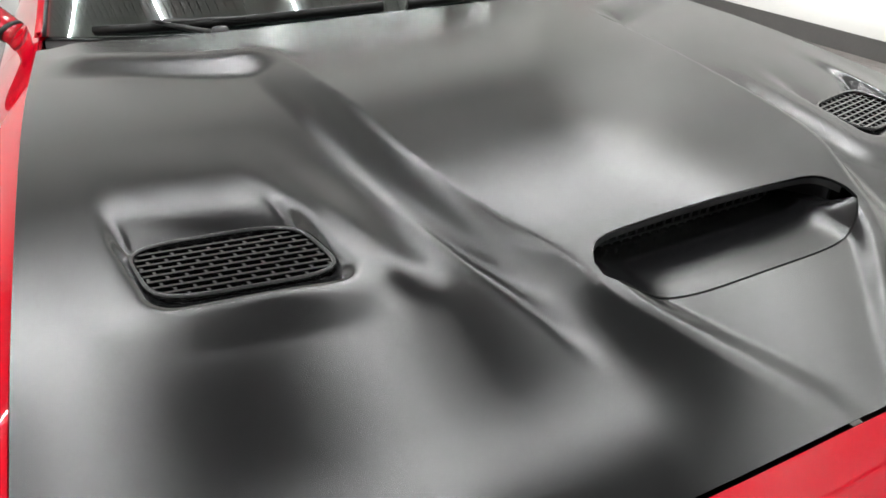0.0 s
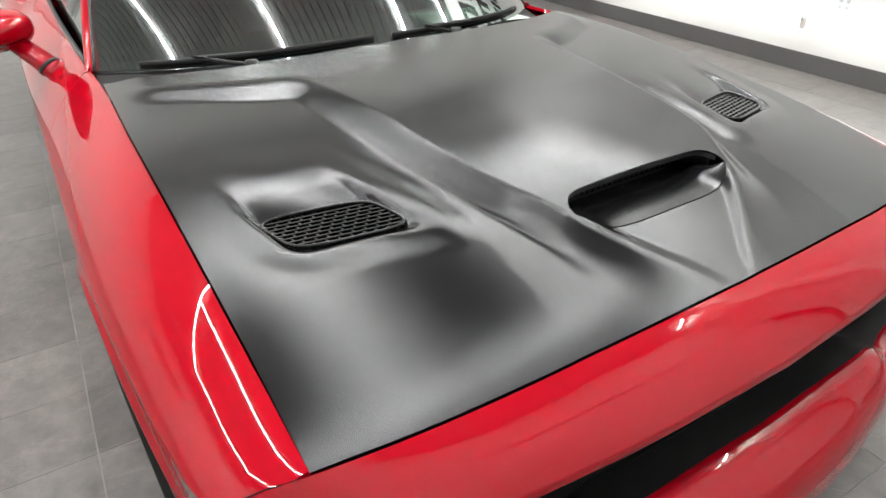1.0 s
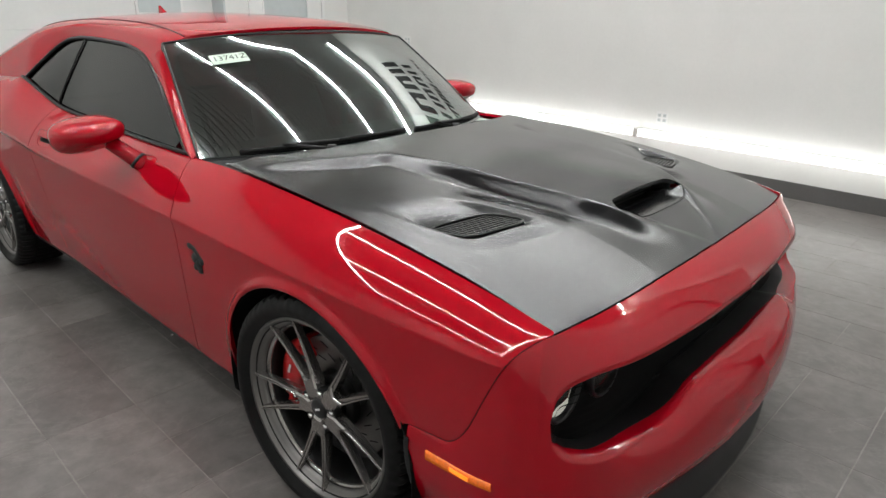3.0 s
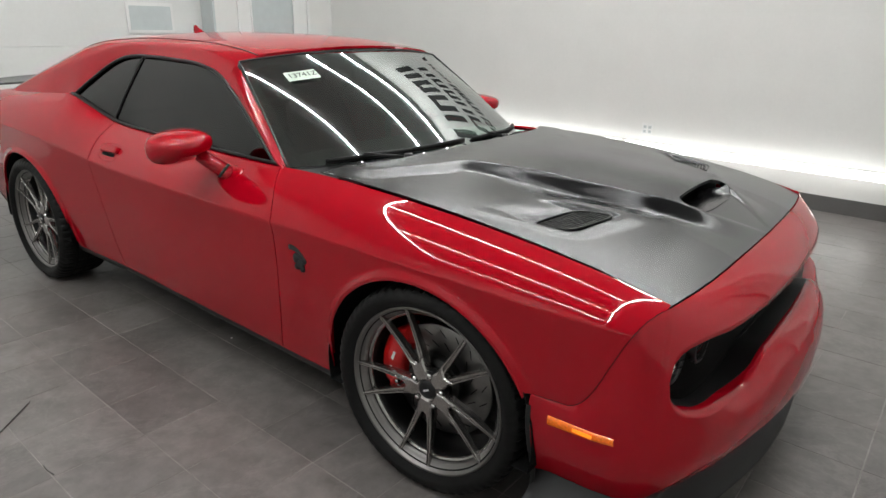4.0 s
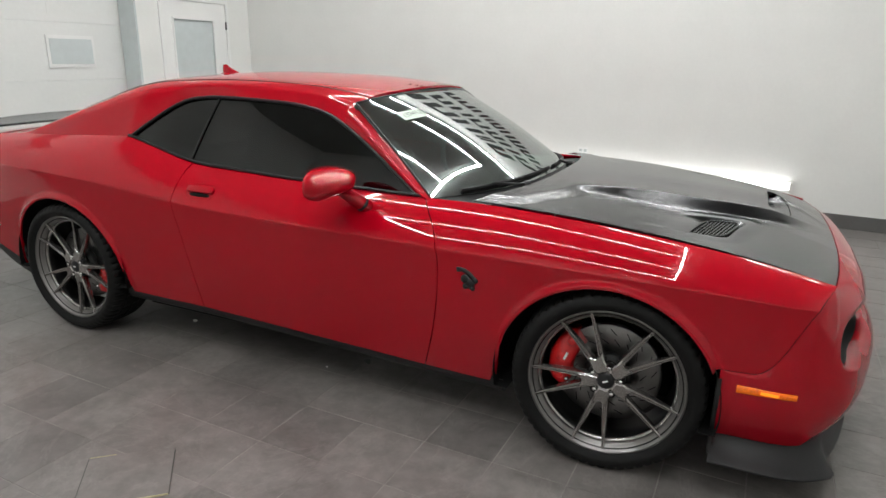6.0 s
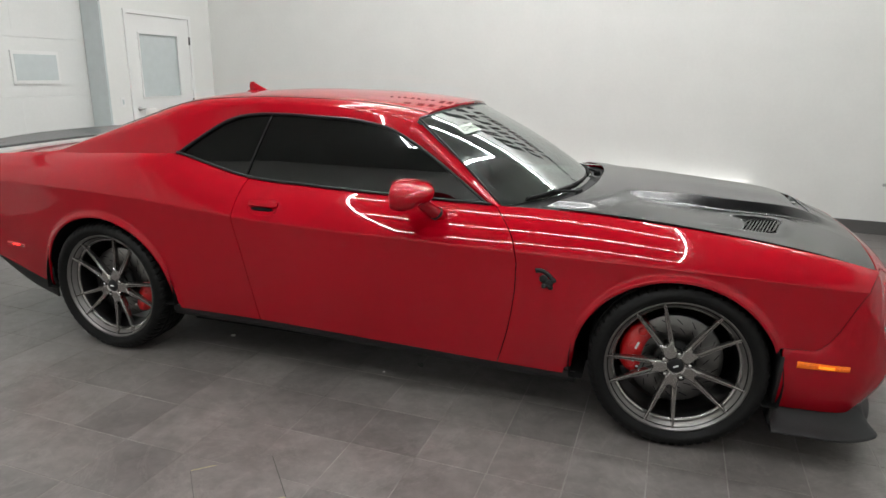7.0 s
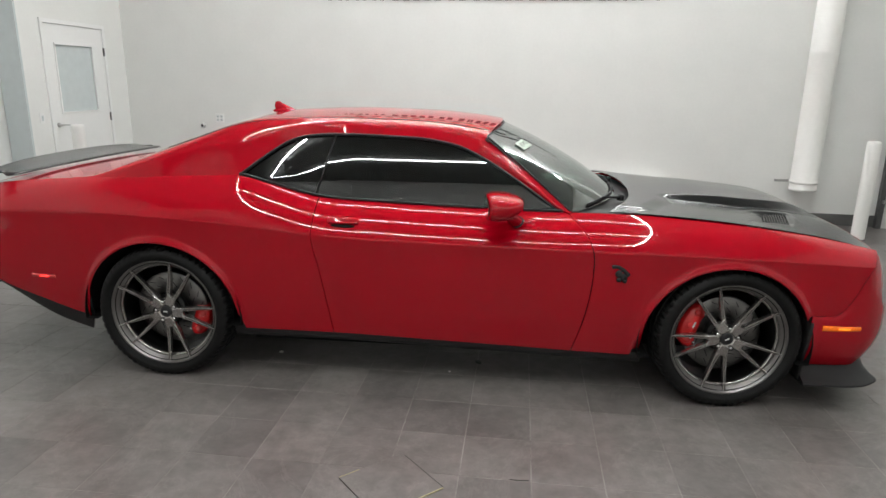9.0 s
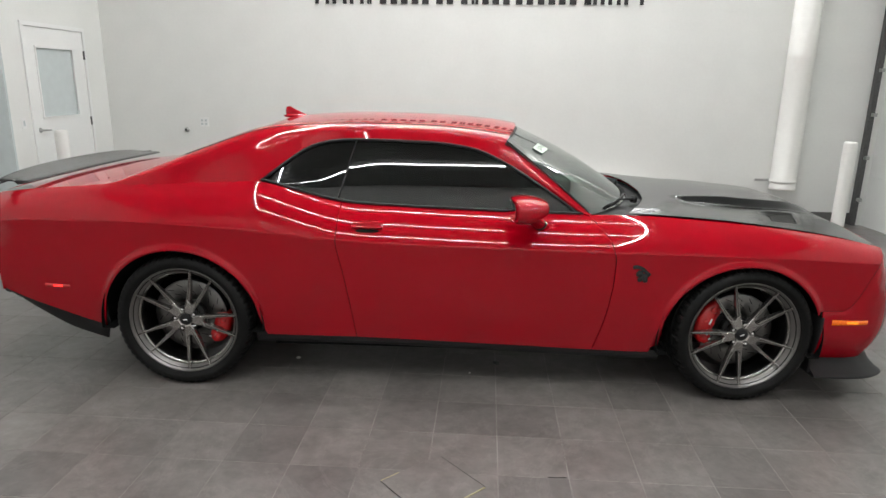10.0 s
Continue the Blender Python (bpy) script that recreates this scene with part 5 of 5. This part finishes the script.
pts = [[(x, y, float(roof_top(x)) - 0.035 - 0.09 * (abs(y) / 0.6) ** 3) for y in np.linspace(-0.6, 0.6, 11)] for x in np.linspace(-1.0, 0.2, 10)]
put("headliner", grid("headliner", pts, out=(0, 0, -1)), LINER, car, thick=0.004)
mir = put("rear_view_mirror", box("rear_view_mirror", -0.012, 0.012, -0.12, 0.12, -0.035, 0.035), TRIM, car, "", pose(0.36, 0, 1.27, 0, -20, 0), bevel=0.01)

# papers on the windscreen
def on_screen(u, w, lift=-0.012):
    p = Vector(screen(u, w))
    return p + Vector((0.55, 0, 0.83)) * lift


note = put("windscreen_note", grid("windscreen_note", [[on_screen(u, w, 0.008) for w in np.linspace(0.712, 0.802, 4)] for u in np.linspace(-0.80, -0.60, 8)], out=(0.5, 0, 1)), NOTE, windscreen, "pale green paper note with handwritten stock number", thick=0.0006)
cu = bpy.data.curves.new("stock_number", "FONT")
cu.body, cu.size, cu.align_x, cu.align_y = "13741Z", 0.042, "CENTER", "CENTER"
cu.materials.append(INK)
tx = new("stock_number", cu)
tx.parent = windscreen
cpt, ex, ez = on_screen(-0.70, 0.757, 0.0105), (on_screen(-0.61, 0.757) - on_screen(-0.79, 0.757)).normalized(), (on_screen(-0.70, 0.81) - on_screen(-0.70, 0.71)).normalized()
nz = ex.cross(ez)
tx.matrix_basis = Matrix(((ex.x, ez.x, nz.x, cpt.x), (ex.y, ez.y, nz.y, cpt.y), (ex.z, ez.z, nz.z, cpt.z), (0, 0, 0, 1)))
sheet = [[(0.86 - 0.26 * w, 0.28 + 0.36 * u, 0.972 - 0.02 * (abs(0.28 + 0.36 * u) / 0.7) ** 2 + 0.004) for w in np.linspace(0, 1, 5)] for u in np.linspace(0, 1, 6)]
put("paper_sheet", grid("paper_sheet", sheet, out=(0, 0, 1)), NOTE, car, "pale paper sheet lying on the dashboard", thick=0.0008)

# door mirrors, handles, badges, aerial
def blob(name, c, r, n=2.6, tilt=None, squash=None):
    """A rounded housing."""
    pts = []
    for i in range(25):
        a = -math.pi / 2 + math.pi * i / 24
        row = []
        for k in range(32):
            b = 2 * math.pi * k / 32
            f = lambda v: math.copysign(abs(v) ** (2 / n), v)
            p = Vector((r[0] * f(math.cos(a)) * f(math.cos(b)), r[1] * f(math.sin(a)), r[2] * f(math.cos(a)) * f(math.sin(b))))
            if squash:
                p = squash(p)
            row.append(Vector(c) + (tilt @ p if tilt else p))
        pts.append(row)
    me = grid(name, pts, closed_v=True)
    bm = bmesh.new()
    bm.from_mesh(me)
    bmesh.ops.remove_doubles(bm, verts=bm.verts, dist=1e-5)
    bmesh.ops.recalc_face_normals(bm, faces=bm.faces)
    bm.to_mesh(me)
    bm.free()
    me.polygons.foreach_set("use_smooth", [True] * len(me.polygons))
    return me


def shoulder_y(x, z):
    """Half width of the body side above the crease at a height."""
    low, high = 1.0, 2.0
    for _ in range(24):
        m = (low + high) / 2
        low, high = (m, high) if float(side_at(np.array(x), m)[1]) < z else (low, m)
    return float(side_at(np.array(x), low)[0])


for s in (-1, 1):
    dr = side_parts[s][1]

    def shape(p):
        front = step(-0.02, 0.08, p.x)
        return Vector((max(p.x, -0.072) * (1 - 0.15 * abs(p.y) / 0.125), p.y, p.z * (1 - 0.30 * front) + 0.012 * front))
    mc = (0.312, s * 0.998, 1.018)
    tilt = Euler((radians(-3 * s), 0, radians(-8 * s))).to_matrix()
    mirror = put("door_mirror", blob("door_mirror", mc, (0.112, 0.122, 0.064), 2.7, tilt, shape), RED, dr, "red door mirror on a slim stalk")
    put("mirror_glass", blob("mirror_glass", (mc[0] - 0.071, mc[1], mc[2]), (0.003, 0.090, 0.045), 2.4, tilt), CHROME, mirror)
    put("stalk", tube("stalk", [(0.335, s * 0.935, 0.985), (0.365, s * 0.895, 0.945), (0.40, s * 0.862, 0.912), (0.415, s * 0.845, 0.898)], 0.034, 14, flat=0.8, r_end=0.040), RED, mirror)
    put("stalk_foot", blob("stalk_foot", (0.430, s * 0.842, 0.893), (0.088, 0.032, 0.046), 2.4, Euler((radians(38 * s), 0, 0)).to_matrix()), RED, mirror)
    put("gasket", tube("gasket", [(0.392, s * 0.872, 0.921), (0.398, s * 0.866, 0.914)], 0.0405, 14, flat=0.8), PLASTIC, mirror)
    # handle: a rim, a pull bar, and a dark blob as the shade below
    tip = Euler((radians(32 * s), 0, 0)).to_matrix()
    ring = []
    for k in range(40):
        q = 2 * math.pi * k / 40
        x, z = -0.488 + 0.080 * math.copysign(abs(math.cos(q)) ** 0.6, math.cos(q)), 0.882 + 0.036 * math.copysign(abs(math.sin(q)) ** 0.7, math.sin(q))
        ring.append((x, s * (shoulder_y(x, z) + 0.0004), z))
    put("handle_rim", tube("handle_rim", ring, 0.0014, 6, closed=True), RED, dr, "rolled edge of the handle recess")
    put("handle_cup", blob("handle_cup", (-0.488, s * (shoulder_y(-0.488, 0.870) - 0.003), 0.872), (0.062, 0.006, 0.009), 3.0, tip), LINER, dr, "dark piece standing in for the shade below the handle")
    put("handle", blob("handle", (-0.486, s * (shoulder_y(-0.486, 0.897) + 0.006), 0.897), (0.080, 0.013, 0.018), 5.0, tip), RED, dr, "red pull handle")

    # fender badge: an abstract dark crest, kept as plain shapes
    by = float(side_low(0.91, 0.69)) + 0.0015
    badge = put("fender_badge", tube("fender_badge", [(0.868 + 0.085 * t, s * by, 0.712 + 0.026 * math.sin(math.pi * (0.15 + 0.8 * t)) - 0.035 * t) for t in np.linspace(0, 1, 10)], 0.012, 6, flat=0.9), PLASTIC, car, "black fender badge")
    for v in badge.data.vertices:
        v.co.y = s * by + (v.co.y - s * by) * 0.25
    for k, (bx, bz, br) in enumerate(((0.905, 0.69, 0.020), (0.926, 0.672, 0.021), (0.907, 0.660, 0.013), (0.946, 0.688, 0.013), (0.935, 0.655, 0.012))):
        put("badge_piece", revolve("badge_piece", [(0, s * 0.005), (br * 0.8, s * 0.004), (br, 0), (br, -s * 0.003)], 7), PLASTIC, badge, "", pose(bx, s * by, bz, 0, 25 * k, 0))

pts = []
for t in np.linspace(0, 1, 9):
    z = 0.068 * t
    x0, x1 = -0.055 - 0.048 * t * (1 - t), 0.075 * (1 - t) ** 1.3 - 0.03 * t
    w = 0.016 * (1 - 0.75 * t)
    pts.append([((x0 + x1) / 2 + (x1 - x0) / 2 * math.cos(q), w * math.sin(q), z) for q in np.linspace(0, 2 * math.pi, 17)[:-1]])
put("aerial_fin", grid("aerial_fin", pts, closed_v=True), RED, car, "red shark-fin aerial", pose(-1.06, 0, float(roof_top(-1.06)) - 0.004, 0, -8, 0))
put("aerial_base", blob("aerial_base", (-1.05, 0, float(roof_top(-1.05)) - 0.002), (0.095, 0.036, 0.014), 2.2), RED, car)

# ---- wheels: barrel, tyre, ten paired spokes, cap, nuts, disc and caliper ----
def tyre_mesh():
    steps = 240
    prof = [(0.275, 0.20), (0.286, 0.212), (0.298, 0.228), (0.312, 0.237), (0.328, 0.239), (0.344, 0.233), (0.354, 0.222), (0.360, 0.208), (0.3625, 0.190), (0.3625, 0.165), (0.356, 0.163), (0.356, 0.151), (0.3635, 0.149), (0.3635, 0.11), (0.357, 0.108), (0.357, 0.094), (0.3635, 0.092), (0.3635, 0.053), (0.356, 0.051), (0.356, 0.039), (0.3625, 0.037), (0.3625, 0.012), (0.360, -0.005), (0.354, -0.020), (0.33, -0.036), (0.31, -0.034), (0.286, -0.005), (0.275, 0.0)]
    pts = []
    for k in range(steps):
        a = 2 * math.pi * k / steps
        cut = k % 4 == 0
        row = []
        for i, (r, h) in enumerate(prof):
            if cut and 0.352 < r and (h > 0.165 or h < 0.037):
                r -= 0.0065
            if (k // 2) % 4 == 0 and 0.36 < r and 0.05 < h < 0.15:
                r -= 0.003
            row.append((r * math.cos(a), h - 0.238, r * math.sin(a)))
        pts.append(row)
    me = grid("tyre", pts, closed_u=True)
    for f in me.polygons:
        c = f.center
        if math.hypot(c.x, c.z) > 0.350:
            f.use_smooth = False
    return me


def spoke_mesh():
    """One spoke along +x, its face towards -y: a tapering bar with sharp flanks and a groove along its face."""
    rows = []
    for t in np.linspace(0, 1, 9):
        r = 0.050 + 0.236 * t
        w = 0.0085 * (1 - t) ** 1.2 + 0.0062
        face = 0.020 + 0.012 * (1 - t) ** 2 - 0.014 * t ** 3 + 0.004 * math.sin(math.pi * t)
        back = face + 0.030 - 0.012 * t
        rows.append([(r, face + 0.012, -w), (r, face + 0.0006, -w * 0.80), (r, face, -w * 0.34), (r, face + 0.0042, -w * 0.12), (r, face + 0.0042, w * 0.12), (r, face, w * 0.34), (r, face + 0.0006, w * 0.80), (r, face + 0.012, w), (r, back, w * 1.1), (r, back, -w * 1.1)])
    me = grid("spoke", rows, closed_v=True, smooth=False)
    bm = bmesh.new()
    bm.from_mesh(me)
    bm.verts.ensure_lookup_table()
    bm.faces.new([bm.verts[k] for k in range(10)])
    bm.faces.new([bm.verts[8 * 10 + k] for k in range(10)])
    bmesh.ops.recalc_face_normals(bm, faces=bm.faces)
    bm.to_mesh(me)
    bm.free()
    return me


def pad_mesh():
    """The pad at the hub from which a pair of spokes springs, along +x."""
    outline = ((0.032, -0.018), (0.060, -0.029), (0.082, -0.027), (0.108, -0.030), (0.092, 0.0), (0.108, 0.030), (0.082, 0.027), (0.060, 0.029), (0.032, 0.018))
    bm = bmesh.new()
    rings = []
    for grow, drop in ((0.80, 0.0), (1.0, 0.005), (1.0, 0.03)):
        rings.append([bm.verts.new((0.068 + (x - 0.068) * grow, 0.021 + 0.06 * (x - 0.032) + drop, z * grow)) for x, z in outline])
    n = len(outline)
    bm.faces.new(rings[0])
    for a, b in zip(rings, rings[1:]):
        for k in range(n):
            bm.faces.new((a[k], a[(k + 1) % n], b[(k + 1) % n], b[k]))
    return finish(bm, "hub_pad")


PAD = pad_mesh()
TYRE = tyre_mesh()
SPOKE = spoke_mesh()
RIM = revolve("wheel", [(0.2925, 0.010), (0.2935, 0.001), (0.290, -0.003), (0.284, 0.0), (0.279, 0.014), (0.268, 0.024), (0.264, 0.026), (0.261, 0.036)], 96)
BARREL = revolve("barrel", [(0.261, 0.036), (0.260, 0.044), (0.254, 0.047), (0.2525, 0.075), (0.244, 0.19), (0.285, 0.20)], 96)
STEP_RING = revolve("step_ring", [(0.2605, 0.040), (0.252, 0.043), (0.2515, 0.050)], 96)
HUB = revolve("hub", [(0.030, 0.030), (0.034, 0.026), (0.044, 0.028), (0.058, 0.036), (0.064, 0.048), (0.064, 0.08), (0.03, 0.08)], 60)
CAP = revolve("centre_cap", [(0, 0.021), (0.026, 0.021), (0.031, 0.024), (0.033, 0.03), (0.033, 0.04)], 36)
NUT = revolve("lug_nut", [(0, 0.0), (0.006, 0.0), (0.009, 0.003), (0.0095, 0.02)], 6)
NUT_SEAT = revolve("nut_seat", [(0.0095, 0.012), (0.015, 0.004), (0.0165, 0.006), (0.0165, 0.03)], 20)
DISC = revolve("brake_disc", [(0.085, 0.112), (0.095, 0.105), (0.196, 0.105), (0.198, 0.107), (0.198, 0.133), (0.196, 0.135), (0.09, 0.135)], 72)
HAT = revolve("disc_hat", [(0.03, 0.075), (0.084, 0.075), (0.09, 0.085), (0.092, 0.112)], 48)
TIP = box("mark", -0.011, 0.011, 0.0195, 0.021, -0.003, 0.003)


def caliper_mesh(size):
    """A curved block over the disc's edge, with raised pistons and ribs."""
    rows = []
    for a in np.linspace(-0.62, 0.62, 13) * size:
        e = 1 - 0.25 * abs(a / (0.62 * size)) ** 4
        r0, r1 = 0.134 + 0.012 * (1 - e) * 4, 0.134 + 0.096 * e
        ridge = 0.006 * math.cos(a * 9)
        prof = [(r0, 0.098), (r0 + 0.01, 0.068 - ridge), (r0 + 0.045, 0.060 - ridge), (r1 - 0.012, 0.068), (r1, 0.082), (r1, 0.15), (r0, 0.15)]
        rows.append([(r * math.cos(a), h, r * math.sin(a)) for r, h in prof])
    me = grid("caliper", rows, closed_v=True)
    bm = bmesh.new()
    bm.from_mesh(me)
    bm.verts.ensure_lookup_table()
    n = len(rows[0])
    bm.faces.new([bm.verts[k] for k in range(n)])
    bm.faces.new([bm.verts[(len(rows) - 1) * n + k] for k in range(n)])
    bmesh.ops.recalc_face_normals(bm, faces=bm.faces)
    bm.to_mesh(me)
    bm.free()
    return me


BOSS = revolve("piston_boss", [(0, 0.0), (0.014, 0.001), (0.019, 0.006), (0.021, 0.016)], 20)
CAL_F, CAL_R = caliper_mesh(1.0), caliper_mesh(0.72)
SLOT = box("slot_mark", -0.017, 0.017, 0.1040, 0.1052, -0.0016, 0.0016)


def wheel(x, s, turn, front):
    face = 0.928
    steer = 3.5 if front else 0
    base = pose(x, s * face, HUB_Z, 0, 0, steer if s < 0 else 180 + steer)
    w = put("wheel", RIM, LIP_METAL, car, "gunmetal ten-spoke alloy wheel", base)
    put("tyre", TYRE, RUBBER, w, "black low-profile tyre", pose(0, 0.252, 0))
    put("barrel", BARREL, DARKMETAL, w, "dark inner barrel")
    put("step_ring", STEP_RING, GUNMETAL, w)
    put("hub", HUB, GUNMETAL, w)
    cap = put("centre_cap", CAP, TRIM, w, "black centre cap")
    for k in range(5):
        c = turn + 72 * k
        for d in (-12.2, 12.2):
            put("spoke", SPOKE, GUNMETAL, w, "", pose(0, 0, 0, 0, -(c + d), 0))
        put("hub_pad", PAD, GUNMETAL, w, "", pose(0, 0, 0, 0, -c, 0))
        a = radians(c + 36)
        put("lug_nut", NUT, CHROME, w, "bright wheel nut", pose(0.056 * math.cos(a), 0.020, 0.056 * math.sin(a)))
        put("nut_seat", NUT_SEAT, DARKMETAL, w, "", pose(0.056 * math.cos(a), 0.022, 0.056 * math.sin(a)))
    put("disc_hat", HAT, DARKMETAL, w)
    put("brake_disc", DISC, STEEL, w, "slotted steel brake disc")
    for k in range(18):
        for r, o in ((0.130, 0), (0.170, 8)):
            a = 20 * k + o
            put("disc_slot", SLOT, LINER, w, "", pose(r * math.cos(radians(a)), 0, r * math.sin(radians(a)), 0, -(a + 50), 0))
    put("cap_mark", TIP, WHITE_PRINT, w, "", pose(0, 0, 0, 0, -25 if front else 0, 0))
    a = 163 if front else -20
    cal = put("caliper", CAL_F if front else CAL_R, CALIPER, w, "bright red brake caliper", pose(0, 0, 0, 0, -(a if s < 0 else 180 - a), 0))
    turn_c = a if s < 0 else 180 - a
    for d in (-24, 0, 24) if front else (-15, 15):
        ca = radians(turn_c + d)
        put("piston_boss", BOSS, CALIPER, cal, "", cal.matrix_basis.inverted() @ pose(0.186 * math.cos(ca), 0.056, 0.186 * math.sin(ca)))
    for d in (-31, 31) if front else (-23, 23):
        ca = radians(turn_c + d)
        put("bolt", NUT, DARKMETAL, cal, "", cal.matrix_basis.inverted() @ pose(0.158 * math.cos(ca), 0.056, 0.158 * math.sin(ca)))
    for k in range(2 if front else 1):
        ca = radians((a if s < 0 else 180 - a) + (0 if not front else 16 - 20 * k))
        put("lettering_bar", box("lettering_bar", -0.0045, 0.0045, -0.001, 0.001, -0.016, 0.016), WHITE_PRINT, w, "white bar of lettering", pose(0.172 * math.cos(ca), 0.0525, 0.172 * math.sin(ca), 0, -math.degrees(ca), 0))
    valve = put("valve", revolve("valve", [(0, 0.0), (0.004, 0.0), (0.004, 0.03), (0, 0.03)], 8), CHROME, w, "", pose(0.256 * math.cos(radians(turn + 84)), 0.016, 0.256 * math.sin(radians(turn + 84))))
    return w


for s in (-1, 1):
    wheel(HUB_F, s, -27, True)
    wheel(HUB_R, s, -5, False)


# ---- small things on the floor ----
def crumb(x, y, r, seed, mat, name, label):
    rnd = random.Random(seed)
    bm = bmesh.new()
    bmesh.ops.create_icosphere(bm, subdivisions=1, radius=r)
    for v in bm.verts:
        v.co *= 0.6 + 0.8 * rnd.random()
        v.co.z = max(0, v.co.z * 0.5 + r * 0.3)
    tagged(put(name, finish(bm, name), mat, place=pose(x, y, 0)), label, "debris")


crumb(-0.966, -0.56, 0.014, 1, VINYL, "crumb", "small pale crumb on the tiled floor")
crumb(0.214, -0.565, 0.022, 2, DARK_STEEL, "crumb", "small dark clod of dirt on the tiled floor")
crumb(0.06, -0.70, 0.007, 3, VINYL, "crumb", "small pale crumb on the tiled floor")

patch = new("floor_sheet")
tagged(patch, "thin grey square of loose flooring with yellowed edges", "floor sheet")
patch.matrix_basis = pose(-0.095, -1.768, 0.001, 0, 0, 42)
put("sheet", box("sheet", -0.155, 0.155, -0.15, 0.15, 0.0005, 0.0042), TILE, patch, bevel=0.001)
YELLOW = material("yellowed_tape", (0.42, 0.38, 0.22), 0.6, grain=0.2, scale=80)
EDGE_DARK = material("dirty_edge", (0.055, 0.05, 0.047), 0.7, grain=0.2, scale=80)
put("edge_tape", box("edge_tape", -0.15, 0.154, -0.1545, -0.1502, 0.0005, 0.005), YELLOW, patch, "yellowed edge tape")
put("edge_tape", box("edge_tape", -0.155, -0.06, 0.1502, 0.1535, 0.0005, 0.005), YELLOW, patch, "yellowed edge tape")
# thin dark strips along two opposite sides of the sheet
put("dirty_edge", box("dirty_edge", 0.1552, 0.1575, -0.15, 0.13, 0.0005, 0.005), EDGE_DARK, patch, "dark sheet edge")
put("dirty_edge", box("dirty_edge", -0.157, -0.1552, -0.15, 0.15, 0.0005, 0.005), EDGE_DARK, patch, "dark sheet edge")
tagged(put("splinter", tube("splinter", [(0.39, -1.688, 0.002), (0.43, -1.692, 0.0035), (0.468, -1.686, 0.002)], 0.0022, 6), EDGE_DARK), "thin dark splinter lying on the floor", "debris")

# floor tiles: single tiles near the camera's way, the rest joined
TPX, TPY, LAY = 0.3005, 0.3145, pose(0.188, -1.369, 0, 0, 0, -1.7)
JOINT = 0.0013


def tile_bm(bm, x, y, wide):
    hx, hy, c = wide * TPX / 2 - JOINT, TPY / 2 - JOINT, 0.0012
    corners = ((-1, -1), (1, -1), (1, 1), (-1, 1))
    top = [bm.verts.new(LAY @ Vector((x + sx * (hx - c), y + sy * (hy - c), 0.0))) for sx, sy in corners]
    low = [bm.verts.new(LAY @ Vector((x + sx * hx, y + sy * hy, -0.003))) for sx, sy in corners]
    bm.faces.new(top)
    for k in range(4):
        bm.faces.new((low[k], low[(k + 1) % 4], top[(k + 1) % 4], top[k]))


bm = bmesh.new()
tile_bm(bm, 0, 0, 1)
for v in bm.verts:
    v.co = LAY.inverted() @ v.co
TILE_MESH = finish(bm, "tile")
TILE_MESH.materials.append(TILE)
far_bm = bmesh.new()
rnd = random.Random(5)
count = 0
for j in range(-17, 20):
    y = (j + 0.5) * TPY
    staggered = j >= 8
    for i in range(-18, 17):
        if staggered and i % 2 == 0:
            continue
        x = (i + 0.5) * TPX if not staggered else (i + (1 if j % 2 else 2)) * TPX
        w = LAY @ Vector((x, y, 0))
        if not (-5.0 < w.x < 5.0 and -6.4 < w.y < 4.5):
            continue
        if -2.3 < w.x < 2.5 and -2.75 < w.y < -0.30 and not staggered and count < 300:
            t = put("tile", TILE_MESH, None, floor)
            t.matrix_basis = LAY @ pose(x, y, 0, 0, 0, 180 * rnd.randrange(2))
            count += 1
        else:
            tile_bm(far_bm, x, y, 2 if staggered else 1)
rest = put("tiles", finish(far_bm, "tiles"), TILE, floor)
rest["kind"] = "stuff"
